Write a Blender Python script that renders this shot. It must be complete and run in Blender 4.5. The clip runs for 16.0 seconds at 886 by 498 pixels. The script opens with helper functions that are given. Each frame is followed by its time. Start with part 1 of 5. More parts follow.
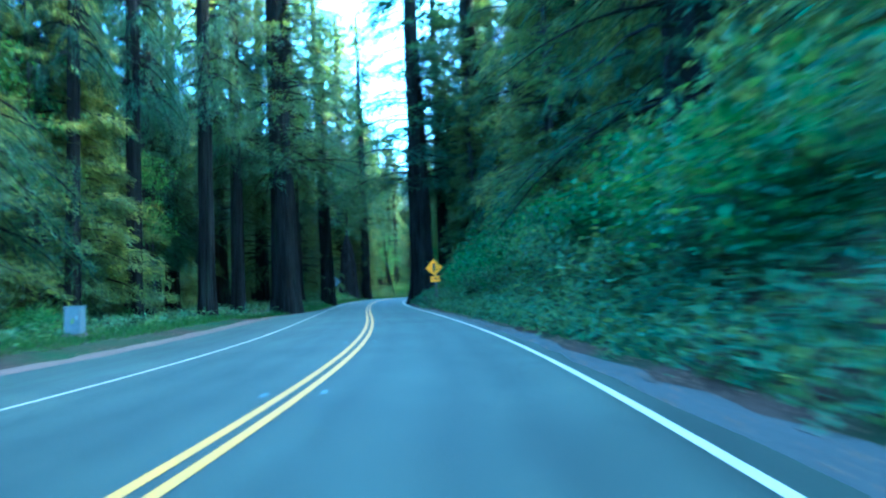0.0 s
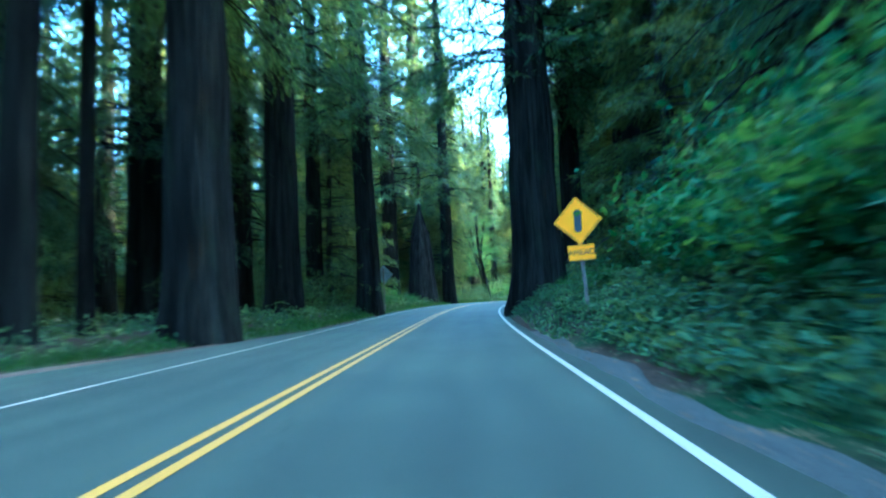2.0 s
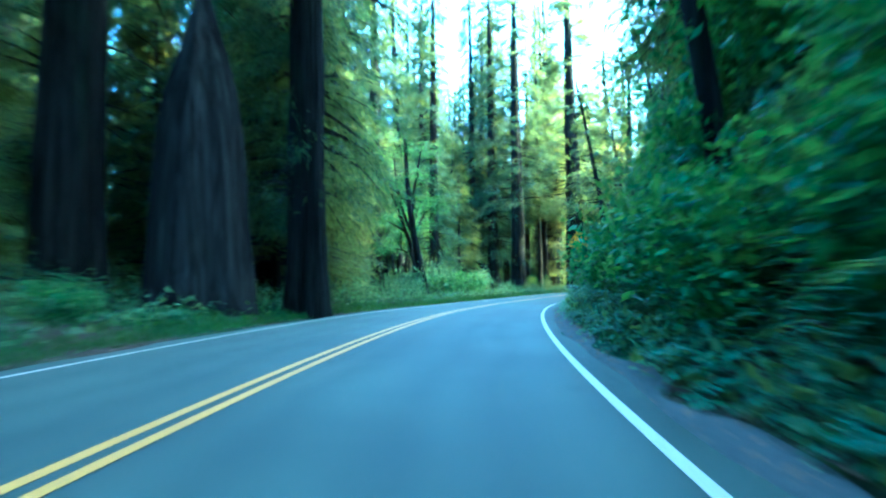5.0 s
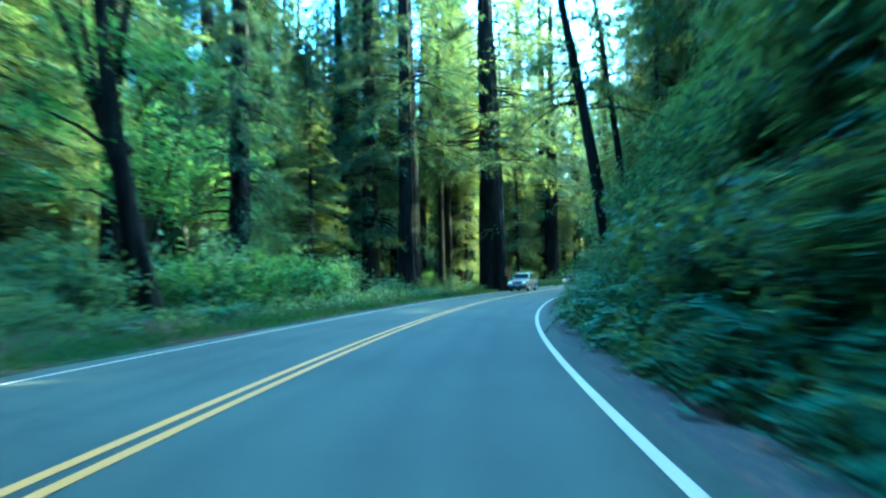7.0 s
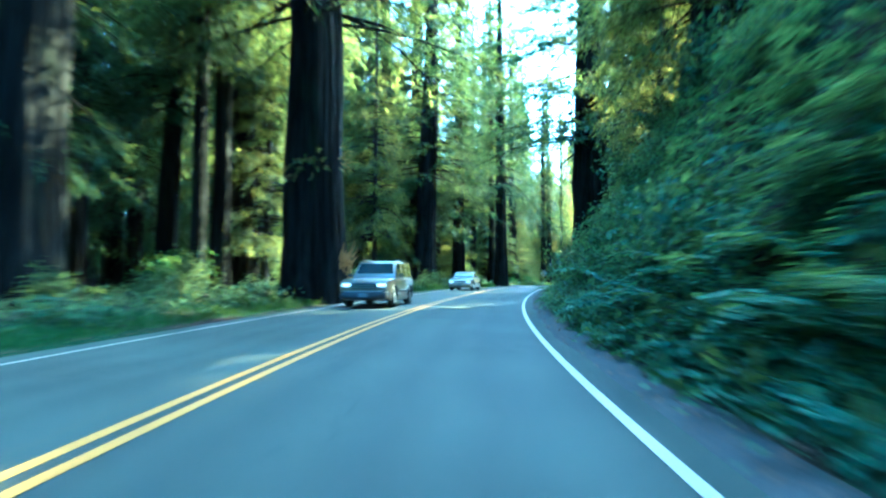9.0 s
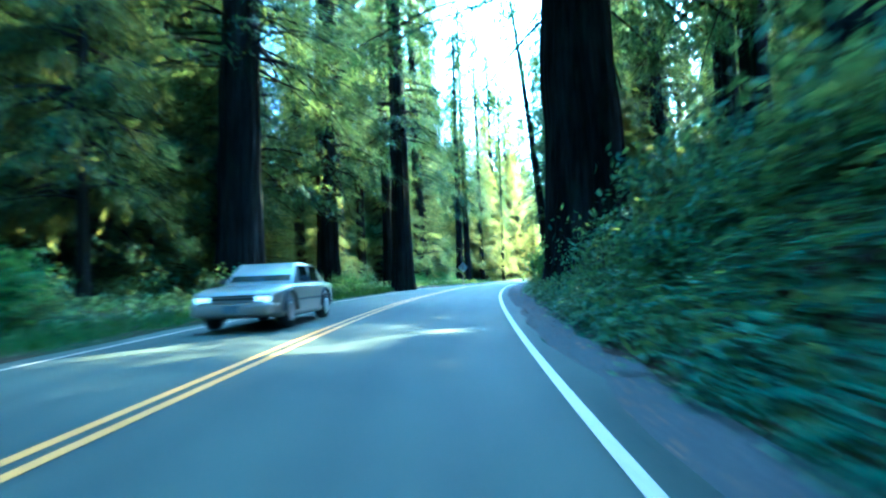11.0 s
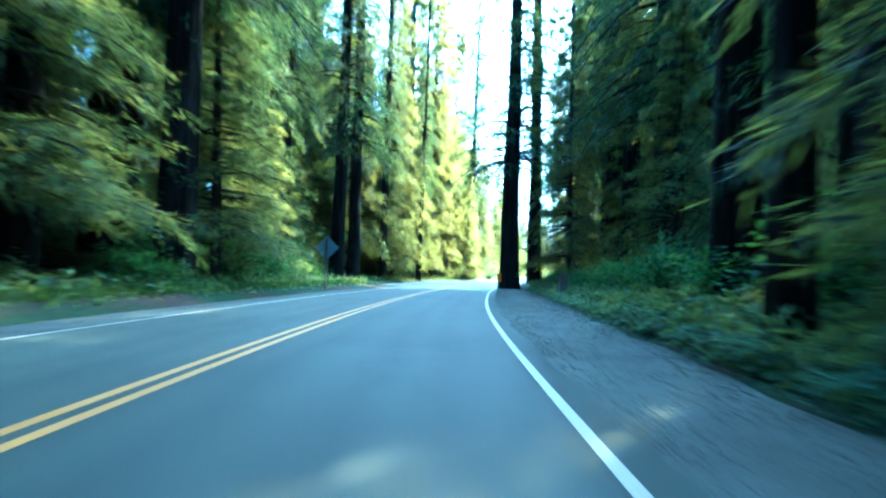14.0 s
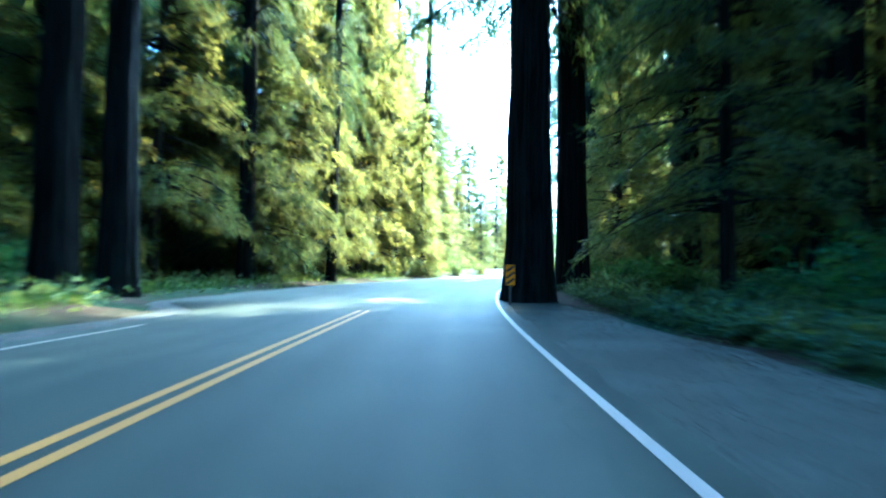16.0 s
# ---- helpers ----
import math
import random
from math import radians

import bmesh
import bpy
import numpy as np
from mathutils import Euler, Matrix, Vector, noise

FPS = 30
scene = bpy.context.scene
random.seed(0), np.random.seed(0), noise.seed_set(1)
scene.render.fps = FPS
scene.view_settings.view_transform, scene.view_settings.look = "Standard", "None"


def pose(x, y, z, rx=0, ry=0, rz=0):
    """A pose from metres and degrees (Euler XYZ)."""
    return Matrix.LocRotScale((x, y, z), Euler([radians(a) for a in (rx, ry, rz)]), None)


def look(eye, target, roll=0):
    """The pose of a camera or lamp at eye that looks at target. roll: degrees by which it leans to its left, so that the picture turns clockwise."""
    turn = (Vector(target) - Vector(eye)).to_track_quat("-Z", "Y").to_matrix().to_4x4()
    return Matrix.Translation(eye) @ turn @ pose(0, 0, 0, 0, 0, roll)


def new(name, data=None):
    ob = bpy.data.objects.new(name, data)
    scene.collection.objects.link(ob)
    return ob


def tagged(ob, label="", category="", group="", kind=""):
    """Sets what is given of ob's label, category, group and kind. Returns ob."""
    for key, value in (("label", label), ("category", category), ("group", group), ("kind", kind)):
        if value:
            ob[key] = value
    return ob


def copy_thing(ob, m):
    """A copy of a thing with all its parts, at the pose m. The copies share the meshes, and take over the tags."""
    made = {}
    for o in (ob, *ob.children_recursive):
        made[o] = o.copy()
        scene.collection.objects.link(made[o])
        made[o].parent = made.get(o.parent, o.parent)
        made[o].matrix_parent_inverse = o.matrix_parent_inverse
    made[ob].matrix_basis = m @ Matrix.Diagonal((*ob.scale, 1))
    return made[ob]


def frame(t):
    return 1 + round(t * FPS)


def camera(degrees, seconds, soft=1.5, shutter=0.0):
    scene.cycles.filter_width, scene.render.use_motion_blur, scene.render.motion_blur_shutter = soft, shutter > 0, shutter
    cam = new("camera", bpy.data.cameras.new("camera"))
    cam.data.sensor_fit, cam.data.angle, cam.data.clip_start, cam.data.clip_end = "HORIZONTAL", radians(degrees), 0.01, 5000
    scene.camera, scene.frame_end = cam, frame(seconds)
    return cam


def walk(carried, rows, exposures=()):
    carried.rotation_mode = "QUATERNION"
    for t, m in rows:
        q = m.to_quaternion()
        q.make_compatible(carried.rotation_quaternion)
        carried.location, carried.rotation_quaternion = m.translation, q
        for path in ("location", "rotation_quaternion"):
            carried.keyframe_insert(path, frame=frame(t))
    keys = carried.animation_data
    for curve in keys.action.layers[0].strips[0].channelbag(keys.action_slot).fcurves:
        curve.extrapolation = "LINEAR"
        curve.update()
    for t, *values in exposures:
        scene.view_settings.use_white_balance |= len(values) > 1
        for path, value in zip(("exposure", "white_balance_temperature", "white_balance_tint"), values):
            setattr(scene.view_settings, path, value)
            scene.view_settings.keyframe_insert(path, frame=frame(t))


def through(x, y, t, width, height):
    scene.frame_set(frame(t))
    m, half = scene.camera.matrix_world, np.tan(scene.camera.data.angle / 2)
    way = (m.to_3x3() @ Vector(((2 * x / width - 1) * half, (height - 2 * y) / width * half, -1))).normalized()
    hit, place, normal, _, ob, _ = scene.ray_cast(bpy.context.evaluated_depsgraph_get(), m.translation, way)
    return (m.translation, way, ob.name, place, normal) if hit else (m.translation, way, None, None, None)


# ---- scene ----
# the camera rides in the lane of a two-lane road through old redwood forest
cam = camera(76.16, 16.0, soft=2.2, shutter=0.55)
PATH = [
    (0.0, pose(1.95, 0.00, 1.094, 94.10, 2.61, 2.59)),
    (0.5, pose(1.71, 7.51, 0.982, 94.51, 1.68, 7.92)),
    (1.0, pose(1.07, 14.90, 0.911, 94.56, 0.32, 11.06)),
    (1.5, pose(0.09, 22.08, 0.876, 94.63, 1.19, 12.13)),
    (2.0, pose(-1.07, 29.16, 0.869, 94.82, 2.39, 12.81)),
    (2.5, pose(-2.28, 36.32, 0.853, 94.93, 3.06, 11.78)),
    (3.0, pose(-3.75, 43.90, 0.829, 95.02, 1.37, 11.08)),
    (3.5, pose(-5.11, 51.51, 0.837, 94.91, 0.32, 11.43)),
    (4.0, pose(-6.12, 58.78, 0.877, 93.35, 0.30, 11.09)),
    (4.2, pose(-6.46, 61.64, 0.899, 93.63, 0.23, 9.72)),
    (4.7, pose(-7.25, 68.58, 0.964, 93.81, 0.53, 7.57)),
    (5.2, pose(-7.70, 75.33, 1.031, 93.99, 0.82, 4.80)),
    (5.8, pose(-7.79, 83.57, 1.088, 94.21, 1.18, 1.45)),
    (6.3, pose(-7.47, 90.81, 1.105, 94.39, 1.47, -1.14)),
    (6.5, pose(-7.26, 93.83, 1.099, 94.45, 1.05, -2.23)),
    (7.0, pose(-6.48, 101.52, 1.049, 93.56, 1.23, -4.62)),
    (7.5, pose(-5.39, 109.27, 1.002, 93.42, 0.82, -7.82)),
    (8.0, pose(-3.92, 117.18, 0.978, 93.29, 0.01, -11.45)),
    (8.5, pose(-1.90, 124.93, 1.005, 93.64, -0.30, -14.80)),
    (9.0, pose(0.58, 132.51, 1.080, 93.55, -0.03, -18.81)),
    (9.5, pose(3.48, 139.54, 1.163, 94.13, 0.97, -22.23)),
    (9.7, pose(4.72, 142.28, 1.199, 93.90, 1.68, -23.51)),
    (10.2, pose(7.89, 149.03, 1.292, 93.61, 1.90, -25.49)),
    (10.7, pose(11.30, 155.59, 1.394, 93.33, 2.13, -27.18)),
    (11.3, pose(15.69, 163.33, 1.535, 92.98, 2.39, -28.78)),
    (11.8, pose(19.60, 169.73, 1.670, 92.69, 2.61, -29.86)),
    (12.0, pose(21.17, 172.32, 1.715, 93.03, 2.54, -31.33)),
    (12.5, pose(25.27, 178.77, 1.784, 93.44, 0.14, -33.49)),
    (13.0, pose(29.59, 185.17, 1.811, 93.46, 0.32, -35.53)),
    (13.5, pose(33.94, 191.36, 1.845, 93.18, 0.64, -36.60)),
    (14.0, pose(38.43, 197.40, 1.874, 92.44, -1.79, -37.36)),
    (14.5, pose(42.93, 203.26, 1.873, 92.33, -2.04, -38.56)),
    (15.0, pose(47.51, 209.04, 1.853, 91.90, -2.57, -40.17)),
    (15.5, pose(52.32, 214.77, 1.837, 91.35, -2.07, -41.18)),
    (16.0, pose(57.44, 220.56, 1.817, 91.97, -0.80, -42.23)),
]
walk(cam, PATH, exposures=((0.0, 5.9, 3330, -25), (1.4, 5.85, 3380, -25), (2.2, 6.15, 3720, -25), (3.5, 6.35, 3600, -28), (4.2, 6.4, 3380, -29), (6.5, 5.4, 3250, -28), (7.2, 5.4, 3250, -31), (8.2, 5.62, 3350, -26), (9.5, 5.8, 3200, -24), (12.0, 5.35, 3120, -20), (13.5, 5.05, 3170, -22), (16.0, 4.55, 3340, -16)))

# ---------------------------------------------------------------- sky and sun
SUN_AZ, SUN_EL = radians(76), radians(36)      # azimuth clockwise from +y
GLADE_AZ = radians(70)                         # the way in which the forest opens past the bend
world = bpy.data.worlds.new("sky")
scene.world = world
world.use_nodes = True
wn = world.node_tree
sky = wn.nodes.new("ShaderNodeTexSky")
sky.sky_type = "NISHITA"
sky.sun_disc = False
sky.dust_density = 7.0
sky.air_density = 0.8
sky.sun_elevation, sky.sun_rotation = SUN_EL, SUN_AZ
wn.links.new(sky.outputs["Color"], wn.nodes["Background"].inputs["Color"])
wn.nodes["Background"].inputs["Strength"].default_value = 0.1
sun = new("sun", bpy.data.lights.new("sun", "SUN"))
sun.data.energy, sun.data.angle, sun.data.color = 5.0, radians(0.6), (1.0, 0.64, 0.26)
sun.matrix_world = look((0, 0, 0), (-math.sin(SUN_AZ) * math.cos(SUN_EL), -math.cos(SUN_AZ) * math.cos(SUN_EL), -math.sin(SUN_EL)))

# ---------------------------------------------------------------- the road's line
# curvature per km at every 10 m from s = -10, grade in percent at every 15 m from s = -20
BENDS = [8.4, 8.8, 8.4, 4.8, 1.0, -1.0, -1.4, -3.5, -7.3, -7.4, -6.2, -5.3, -6.4, -7.3, -6.9, -6.6, -5.5, -4.8, -3.6,
         -3.4, -2.8, -2.7, -2.1, -3.5, -4.2, -1.2, -2.3, -7.3, -10.6, -10.3, -9.9]
GRADES = [-1.97, -2.18, -1.04, -0.03, -0.4, 0.55, 1.07, 0.5, -0.8, -0.33, 0.94, 1.17, 1.39, 1.89, 0.28, 0.53, -0.3,
          -0.18, -0.57, 1.33, 1.2, 1.09]
LANE = 3.6
S = np.arange(-90.0, 401.0, 1.0)
bend = np.interp(S, np.arange(-10, 300, 10.0), BENDS) / 1000
bend[S < -10] = 0.004
bend[S > 300] = -0.004
TURN = np.concatenate([[0], np.cumsum((bend[1:] + bend[:-1]) / 2)])
TURN -= np.interp(0, S, TURN)
mid = (TURN[1:] + TURN[:-1]) / 2
RX = np.concatenate([[0], np.cumsum(-np.sin(mid))])
RY = np.concatenate([[0], np.cumsum(np.cos(mid))])
grade = np.interp(S, np.arange(-20, 301, 15.0), GRADES) / 100
RZ = np.concatenate([[0], np.cumsum((grade[1:] + grade[:-1]) / 2)])
RX, RY, RZ = RX - np.interp(0, S, RX), RY - np.interp(0, S, RY), RZ - np.interp(0, S, RZ)


def heading(s):
    return np.interp(s, S, TURN)


def plan(s, o):
    """World x, y of the place o metres to the right of the centre line at s, and the road's height there."""
    t = heading(s)
    return np.interp(s, S, RX) + o * np.cos(t), np.interp(s, S, RY) + o * np.sin(t), np.interp(s, S, RZ)


def smooth(x, a, b):
    u = np.clip((x - a) / (b - a), 0, 1)
    return u * u * (3 - 2 * u)


def bank_foot(s):
    return np.interp(s, [-60, 36.1, 44, 49, 61, 69.6, 160, 184.6, 200, 214.3, 230, 245, 257, 265.9, 277.3, 300], [5.2, 5.2, 4.9, 4.2, 4.2, 5.0, 5.0, 5.3, 5.4, 6.2, 6.9, 7.2, 6.8, 5.0, 4.6, 5])


def verge_edge(s):
    return np.interp(s, [-60, 40.8, 52.3, 254, 257.5, 274.7, 281.7, 300], [-8.5, -7.5, -4.4, -4.6, -7.2, -6.2, -4.8, -4.8])


def lift(s, o):
    """Height of the ground over the road's level."""
    s, o = np.asarray(s, float), np.asarray(o, float)
    bank_h = np.interp(s, [-60, 0, 30.2, 38, 45.4, 50, 60, 66, 75.9, 110.5, 160, 177.8, 194.2, 213.4, 246.5, 300], [3.2, 3.2, 3.0, 2.7, 1.6, 1.0, 1.1, 2.6, 7, 9, 8, 4, 1.6, 1.0, .6, .6])
    foot = bank_foot(s)
    wide = np.interp(s, [-60, 30.2, 46, 50, 60, 66, 80, 160, 194.2, 300], [3.8, 3.8, 3.0, 1.5, 1.5, 4.2, 5.5, 5.5, 6, 6])
    right = bank_h * smooth(o, foot - .3, foot + wide) + 0.12 * smooth(o, foot - .6, foot + .6)
    edge = verge_edge(s)
    rise = np.interp(s, [-60, 36.1, 53.4, 105.5, 120.4, 300], [.35, .35, .6, .5, .35, .35])
    left = rise * smooth(-o, -edge, -edge + 2.2) - 1.0 * smooth(-o, 14, 40)
    # an added hillside rises on behind the bank, lifting trees to block the sun
    right = right + np.interp(s, [-60, 130, 160, 205], [.5, .5, .35, 0]) * np.maximum(0, o - 12) * smooth(o, 11, 16)
    return np.where(o > 0, right, left) - 0.05


def spot(s, o, sink=0.0):
    x, y, z = plan(s, o)
    return float(x), float(y), float(z + lift(s, o) - sink)


# ---------------------------------------------------------------- materials
def mat(name, rough=0.8, metal=0.0):
    m = bpy.data.materials.new(name)
    m.use_nodes = True
    nt = m.node_tree
    b = nt.nodes["Principled BSDF"]
    b.inputs["Roughness"].default_value = rough
    b.inputs["Metallic"].default_value = metal
    return m, nt, b


def noise_at(nt, scale, stretch=(1, 1, 1), detail=4.0, where="Object"):
    tc = nt.nodes.new("ShaderNodeTexCoord")
    mp = nt.nodes.new("ShaderNodeMapping")
    mp.inputs["Scale"].default_value = stretch
    n = nt.nodes.new("ShaderNodeTexNoise")
    n.inputs["Scale"].default_value = scale
    n.inputs["Detail"].default_value = detail
    nt.links.new(tc.outputs[where], mp.inputs["Vector"])
    nt.links.new(mp.outputs["Vector"], n.inputs["Vector"])
    return n.outputs["Fac"]


def ramp(nt, fac, *stops):
    r = nt.nodes.new("ShaderNodeValToRGB")
    els = r.color_ramp.elements
    while len(els) < len(stops):
        els.new(0.5)
    for e, (p, c) in zip(els, stops):
        e.position, e.color = p, (*c, 1)
    nt.links.new(fac, r.inputs["Fac"])
    return r.outputs["Color"]


def blend(nt, fac, a, b, mode="MIX"):
    m = nt.nodes.new("ShaderNodeMix")
    m.data_type, m.blend_type = "RGBA", mode
    for sock, v in ((m.inputs[0], fac), (m.inputs[6], a), (m.inputs[7], b)):
        if isinstance(v, (int, float)):
            sock.default_value = v
        elif isinstance(v, tuple):
            sock.default_value = (*v, 1)
        else:
            nt.links.new(v, sock)
    return m.outputs[2]


def bump(nt, b, fac, strength=0.5, dist=0.02):
    n = nt.nodes.new("ShaderNodeBump")
    n.inputs["Strength"].default_value, n.inputs["Distance"].default_value = strength, dist
    nt.links.new(fac, n.inputs["Height"])
    nt.links.new(n.outputs["Normal"], b.inputs["Normal"])


def plain(name, colour, rough=0.7, metal=0.0, vary=0.25, scale=6.0, relief=0.0):
    m, nt, b = mat(name, rough, metal)
    n = noise_at(nt, scale)
    lo, hi = tuple(c * (1 - vary) for c in colour), tuple(min(1, c * (1 + vary)) for c in colour)
    nt.links.new(ramp(nt, n, (0.3, lo), (0.7, hi)), b.inputs["Base Color"])
    if relief:
        bump(nt, b, noise_at(nt, scale * 6), relief, 0.01)
    return m


def leaf_mat(name, dark, light, through=0.45, gloss=0.55, sun_tint=(2.1, 1.5, 0.42)):
    """Thin leaves: some light goes through them, boosted to a sunlit yellow; each leaf and each plant has its own
    shade.
    """
    m, nt, b = mat(name, gloss)
    geo, info = nt.nodes.new("ShaderNodeNewGeometry"), nt.nodes.new("ShaderNodeObjectInfo")
    c = ramp(nt, geo.outputs["Random Per Island"], (0.0, dark), (0.75, light), (1.0, tuple(min(1, v * 1.25) for v in light)))
    c2 = ramp(nt, info.outputs["Random"], (0.0, (0.72, 0.8, 0.82)), (1.0, (1.1, 1.06, 0.92)))
    col = blend(nt, 1.0, c, c2, "MULTIPLY")
    nt.links.new(col, b.inputs["Base Color"])
    b.inputs["Specular IOR Level"].default_value = 0.1
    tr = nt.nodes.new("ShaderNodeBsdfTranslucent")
    nt.links.new(blend(nt, 1.0, col, sun_tint, "MULTIPLY"), tr.inputs["Color"])
    mx = nt.nodes.new("ShaderNodeMixShader")
    mx.inputs[0].default_value = through
    nt.links.new(b.outputs[0], mx.inputs[1])
    nt.links.new(tr.outputs[0], mx.inputs[2])
    nt.links.new(mx.outputs[0], nt.nodes["Material Output"].inputs["Surface"])
    return m


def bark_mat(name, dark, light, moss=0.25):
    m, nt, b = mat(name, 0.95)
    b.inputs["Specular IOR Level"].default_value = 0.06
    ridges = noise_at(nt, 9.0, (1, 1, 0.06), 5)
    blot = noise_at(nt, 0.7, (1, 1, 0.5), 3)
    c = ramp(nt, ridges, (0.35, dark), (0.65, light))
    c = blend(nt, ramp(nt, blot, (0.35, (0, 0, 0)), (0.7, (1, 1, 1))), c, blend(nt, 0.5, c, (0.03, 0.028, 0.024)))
    # groove shade painted as long dark streaks, which the bump doesn't follow
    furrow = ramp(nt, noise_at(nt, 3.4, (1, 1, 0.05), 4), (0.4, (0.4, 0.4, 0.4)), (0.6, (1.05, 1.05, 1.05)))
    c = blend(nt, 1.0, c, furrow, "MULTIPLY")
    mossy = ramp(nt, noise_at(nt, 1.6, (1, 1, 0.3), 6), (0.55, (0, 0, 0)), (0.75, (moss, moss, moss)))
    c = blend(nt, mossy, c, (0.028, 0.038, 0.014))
    nt.links.new(c, b.inputs["Base Color"])
    bump(nt, b, ridges, 1.0, 0.12)
    return m


# far below redwood's own tone: forest shade is put into the bark colour
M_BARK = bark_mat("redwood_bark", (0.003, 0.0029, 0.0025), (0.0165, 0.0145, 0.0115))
M_GREYBARK = bark_mat("grey_bark", (0.01339, 0.0125, 0.01161), (0.04464, 0.04107, 0.03571), 0.5)
M_SNAG = bark_mat("weathered_snag", (0.01116, 0.009821, 0.008928), (0.04018, 0.03571, 0.03125), 0.1)
M_SPLIT = plain("split_heartwood", (0.36, 0.2016, 0.0432), 0.85, vary=0.5, scale=7)
# sunlit gold is put into the transmitted tint, far above the needles' own colour
M_NEEDLE = leaf_mat("redwood_needles", (0.01452, 0.0297, 0.02112), (0.0462, 0.0825, 0.0528), 0.5, sun_tint=(2.6, 1.6, 0.4))
M_FIR = leaf_mat("young_conifer_needles", (0.0125, 0.027, 0.0155), (0.05148, 0.09372, 0.0495), 0.5, sun_tint=(6.4, 3.1, 0.8))
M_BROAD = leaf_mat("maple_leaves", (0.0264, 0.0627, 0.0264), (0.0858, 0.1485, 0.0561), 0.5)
M_SHRUB = leaf_mat("shrub_leaves", (0.028, 0.05, 0.031), (0.118, 0.168, 0.088), 0.45)
M_FERN = leaf_mat("fern_fronds", (0.03, 0.054, 0.034), (0.11, 0.165, 0.098), 0.45)
M_GRASS = leaf_mat("verge_grass", (0.0198, 0.04356, 0.0099), (0.05544, 0.09504, 0.02376), 0.35)


def ground_mat():
    m, nt, b = mat("forest_floor", 1.0)
    b.inputs["Specular IOR Level"].default_value = 0.1
    duff = ramp(nt, noise_at(nt, 9.0, detail=8), (0.3, (0.01512, 0.009504, 0.006048)), (0.55, (0.03888, 0.02592, 0.01728)), (0.75, (0.0648, 0.04536, 0.03024)))
    green = ramp(nt, noise_at(nt, 5.0, detail=8), (0.3, (0.00864, 0.01728, 0.005184)), (0.7, (0.02592, 0.0432, 0.01296)))
    big = ramp(nt, noise_at(nt, 0.22, detail=5), (0.42, (0, 0, 0)), (0.6, (1, 1, 1)))
    nt.links.new(blend(nt, big, duff, green), b.inputs["Base Color"])
    bump(nt, b, noise_at(nt, 14, detail=8), 0.8, 0.05)
    return m


def asphalt_mat():
    m, nt, b = mat("worn_asphalt", 0.72)
    b.inputs["Specular IOR Level"].default_value = 0.3
    grain = ramp(nt, noise_at(nt, 120, detail=2), (0.3, (0.03045, 0.03185, 0.01995)), (0.7, (0.0546, 0.0567, 0.0357)))
    stain = ramp(nt, noise_at(nt, 0.35, detail=6), (0.35, (0.78, 0.78, 0.78)), (0.65, (1.1, 1.1, 1.1)))
    c = blend(nt, 1.0, grain, stain, "MULTIPLY")
    crack = nt.nodes.new("ShaderNodeTexVoronoi")
    crack.feature = "DISTANCE_TO_EDGE"
    crack.inputs["Scale"].default_value = 0.28
    tc = nt.nodes.new("ShaderNodeTexCoord")
    wob = nt.nodes.new("ShaderNodeVectorMath")
    nz = nt.nodes.new("ShaderNodeTexNoise")
    nz.inputs["Scale"].default_value = 1.3
    nt.links.new(tc.outputs["Object"], nz.inputs["Vector"])
    nt.links.new(tc.outputs["Object"], wob.inputs[0])
    nt.links.new(nz.outputs["Color"], wob.inputs[1])
    nt.links.new(wob.outputs[0], crack.inputs["Vector"])
    line = ramp(nt, crack.outputs["Distance"], (0.0, (0.6, 0.6, 0.6)), (0.006, (1, 1, 1)))
    c = blend(nt, 1.0, c, line, "MULTIPLY")
    # polished wheel tracks and an oil streak along each lane, and sealed seams
    at = nt.nodes.new("ShaderNodeAttribute")
    at.attribute_name = "across"
    wob2 = nt.nodes.new("ShaderNodeMath")
    wob2.operation = "MULTIPLY_ADD"
    nt.links.new(noise_at(nt, 0.25, detail=3), wob2.inputs[0])
    wob2.inputs[1].default_value = 0.9
    nt.links.new(at.outputs["Fac"], wob2.inputs[2])
    ab = nt.nodes.new("ShaderNodeMath")
    ab.operation = "PINGPONG"
    ab.inputs[1].default_value = 0.9
    nt.links.new(wob2.outputs[0], ab.inputs[0])
    track = ramp(nt, ab.outputs[0], (0.1, (1.12, 1.12, 1.12)), (0.55, (0.84, 0.84, 0.84)), (0.85, (1.06, 1.06, 1.06)))
    c = blend(nt, 1.0, c, track, "MULTIPLY")
    patch = ramp(nt, noise_at(nt, 0.09, detail=2), (0.44, (0.86, 0.87, 0.88)), (0.47, (1, 1, 1)))
    nt.links.new(blend(nt, 1.0, c, patch, "MULTIPLY"), b.inputs["Base Color"])
    bump(nt, b, noise_at(nt, 150, detail=2), 0.4, 0.01)
    return m


def paint_mat(name, colour):
    m, nt, b = mat(name, 0.6)
    wear = ramp(nt, noise_at(nt, 30, detail=6), (0.3, (0.25, 0.25, 0.25)), (0.42, (1, 1, 1)))
    nt.links.new(blend(nt, wear, (0.08, 0.08, 0.075), colour), b.inputs["Base Color"])
    return m


def gravel_mat():
    m, nt, b = mat("gravel_and_dust", 0.95)
    fine = ramp(nt, noise_at(nt, 60, detail=4), (0.3, (0.0374, 0.03672, 0.0272)), (0.7, (0.09656, 0.09384, 0.068)))
    patch = ramp(nt, noise_at(nt, 0.8, detail=6), (0.35, (0.62, 0.56, 0.46)), (0.6, (1, 1, 0.95)))
    nt.links.new(blend(nt, 1.0, fine, patch, "MULTIPLY"), b.inputs["Base Color"])
    bump(nt, b, noise_at(nt, 50), 0.7, 0.02)
    return m


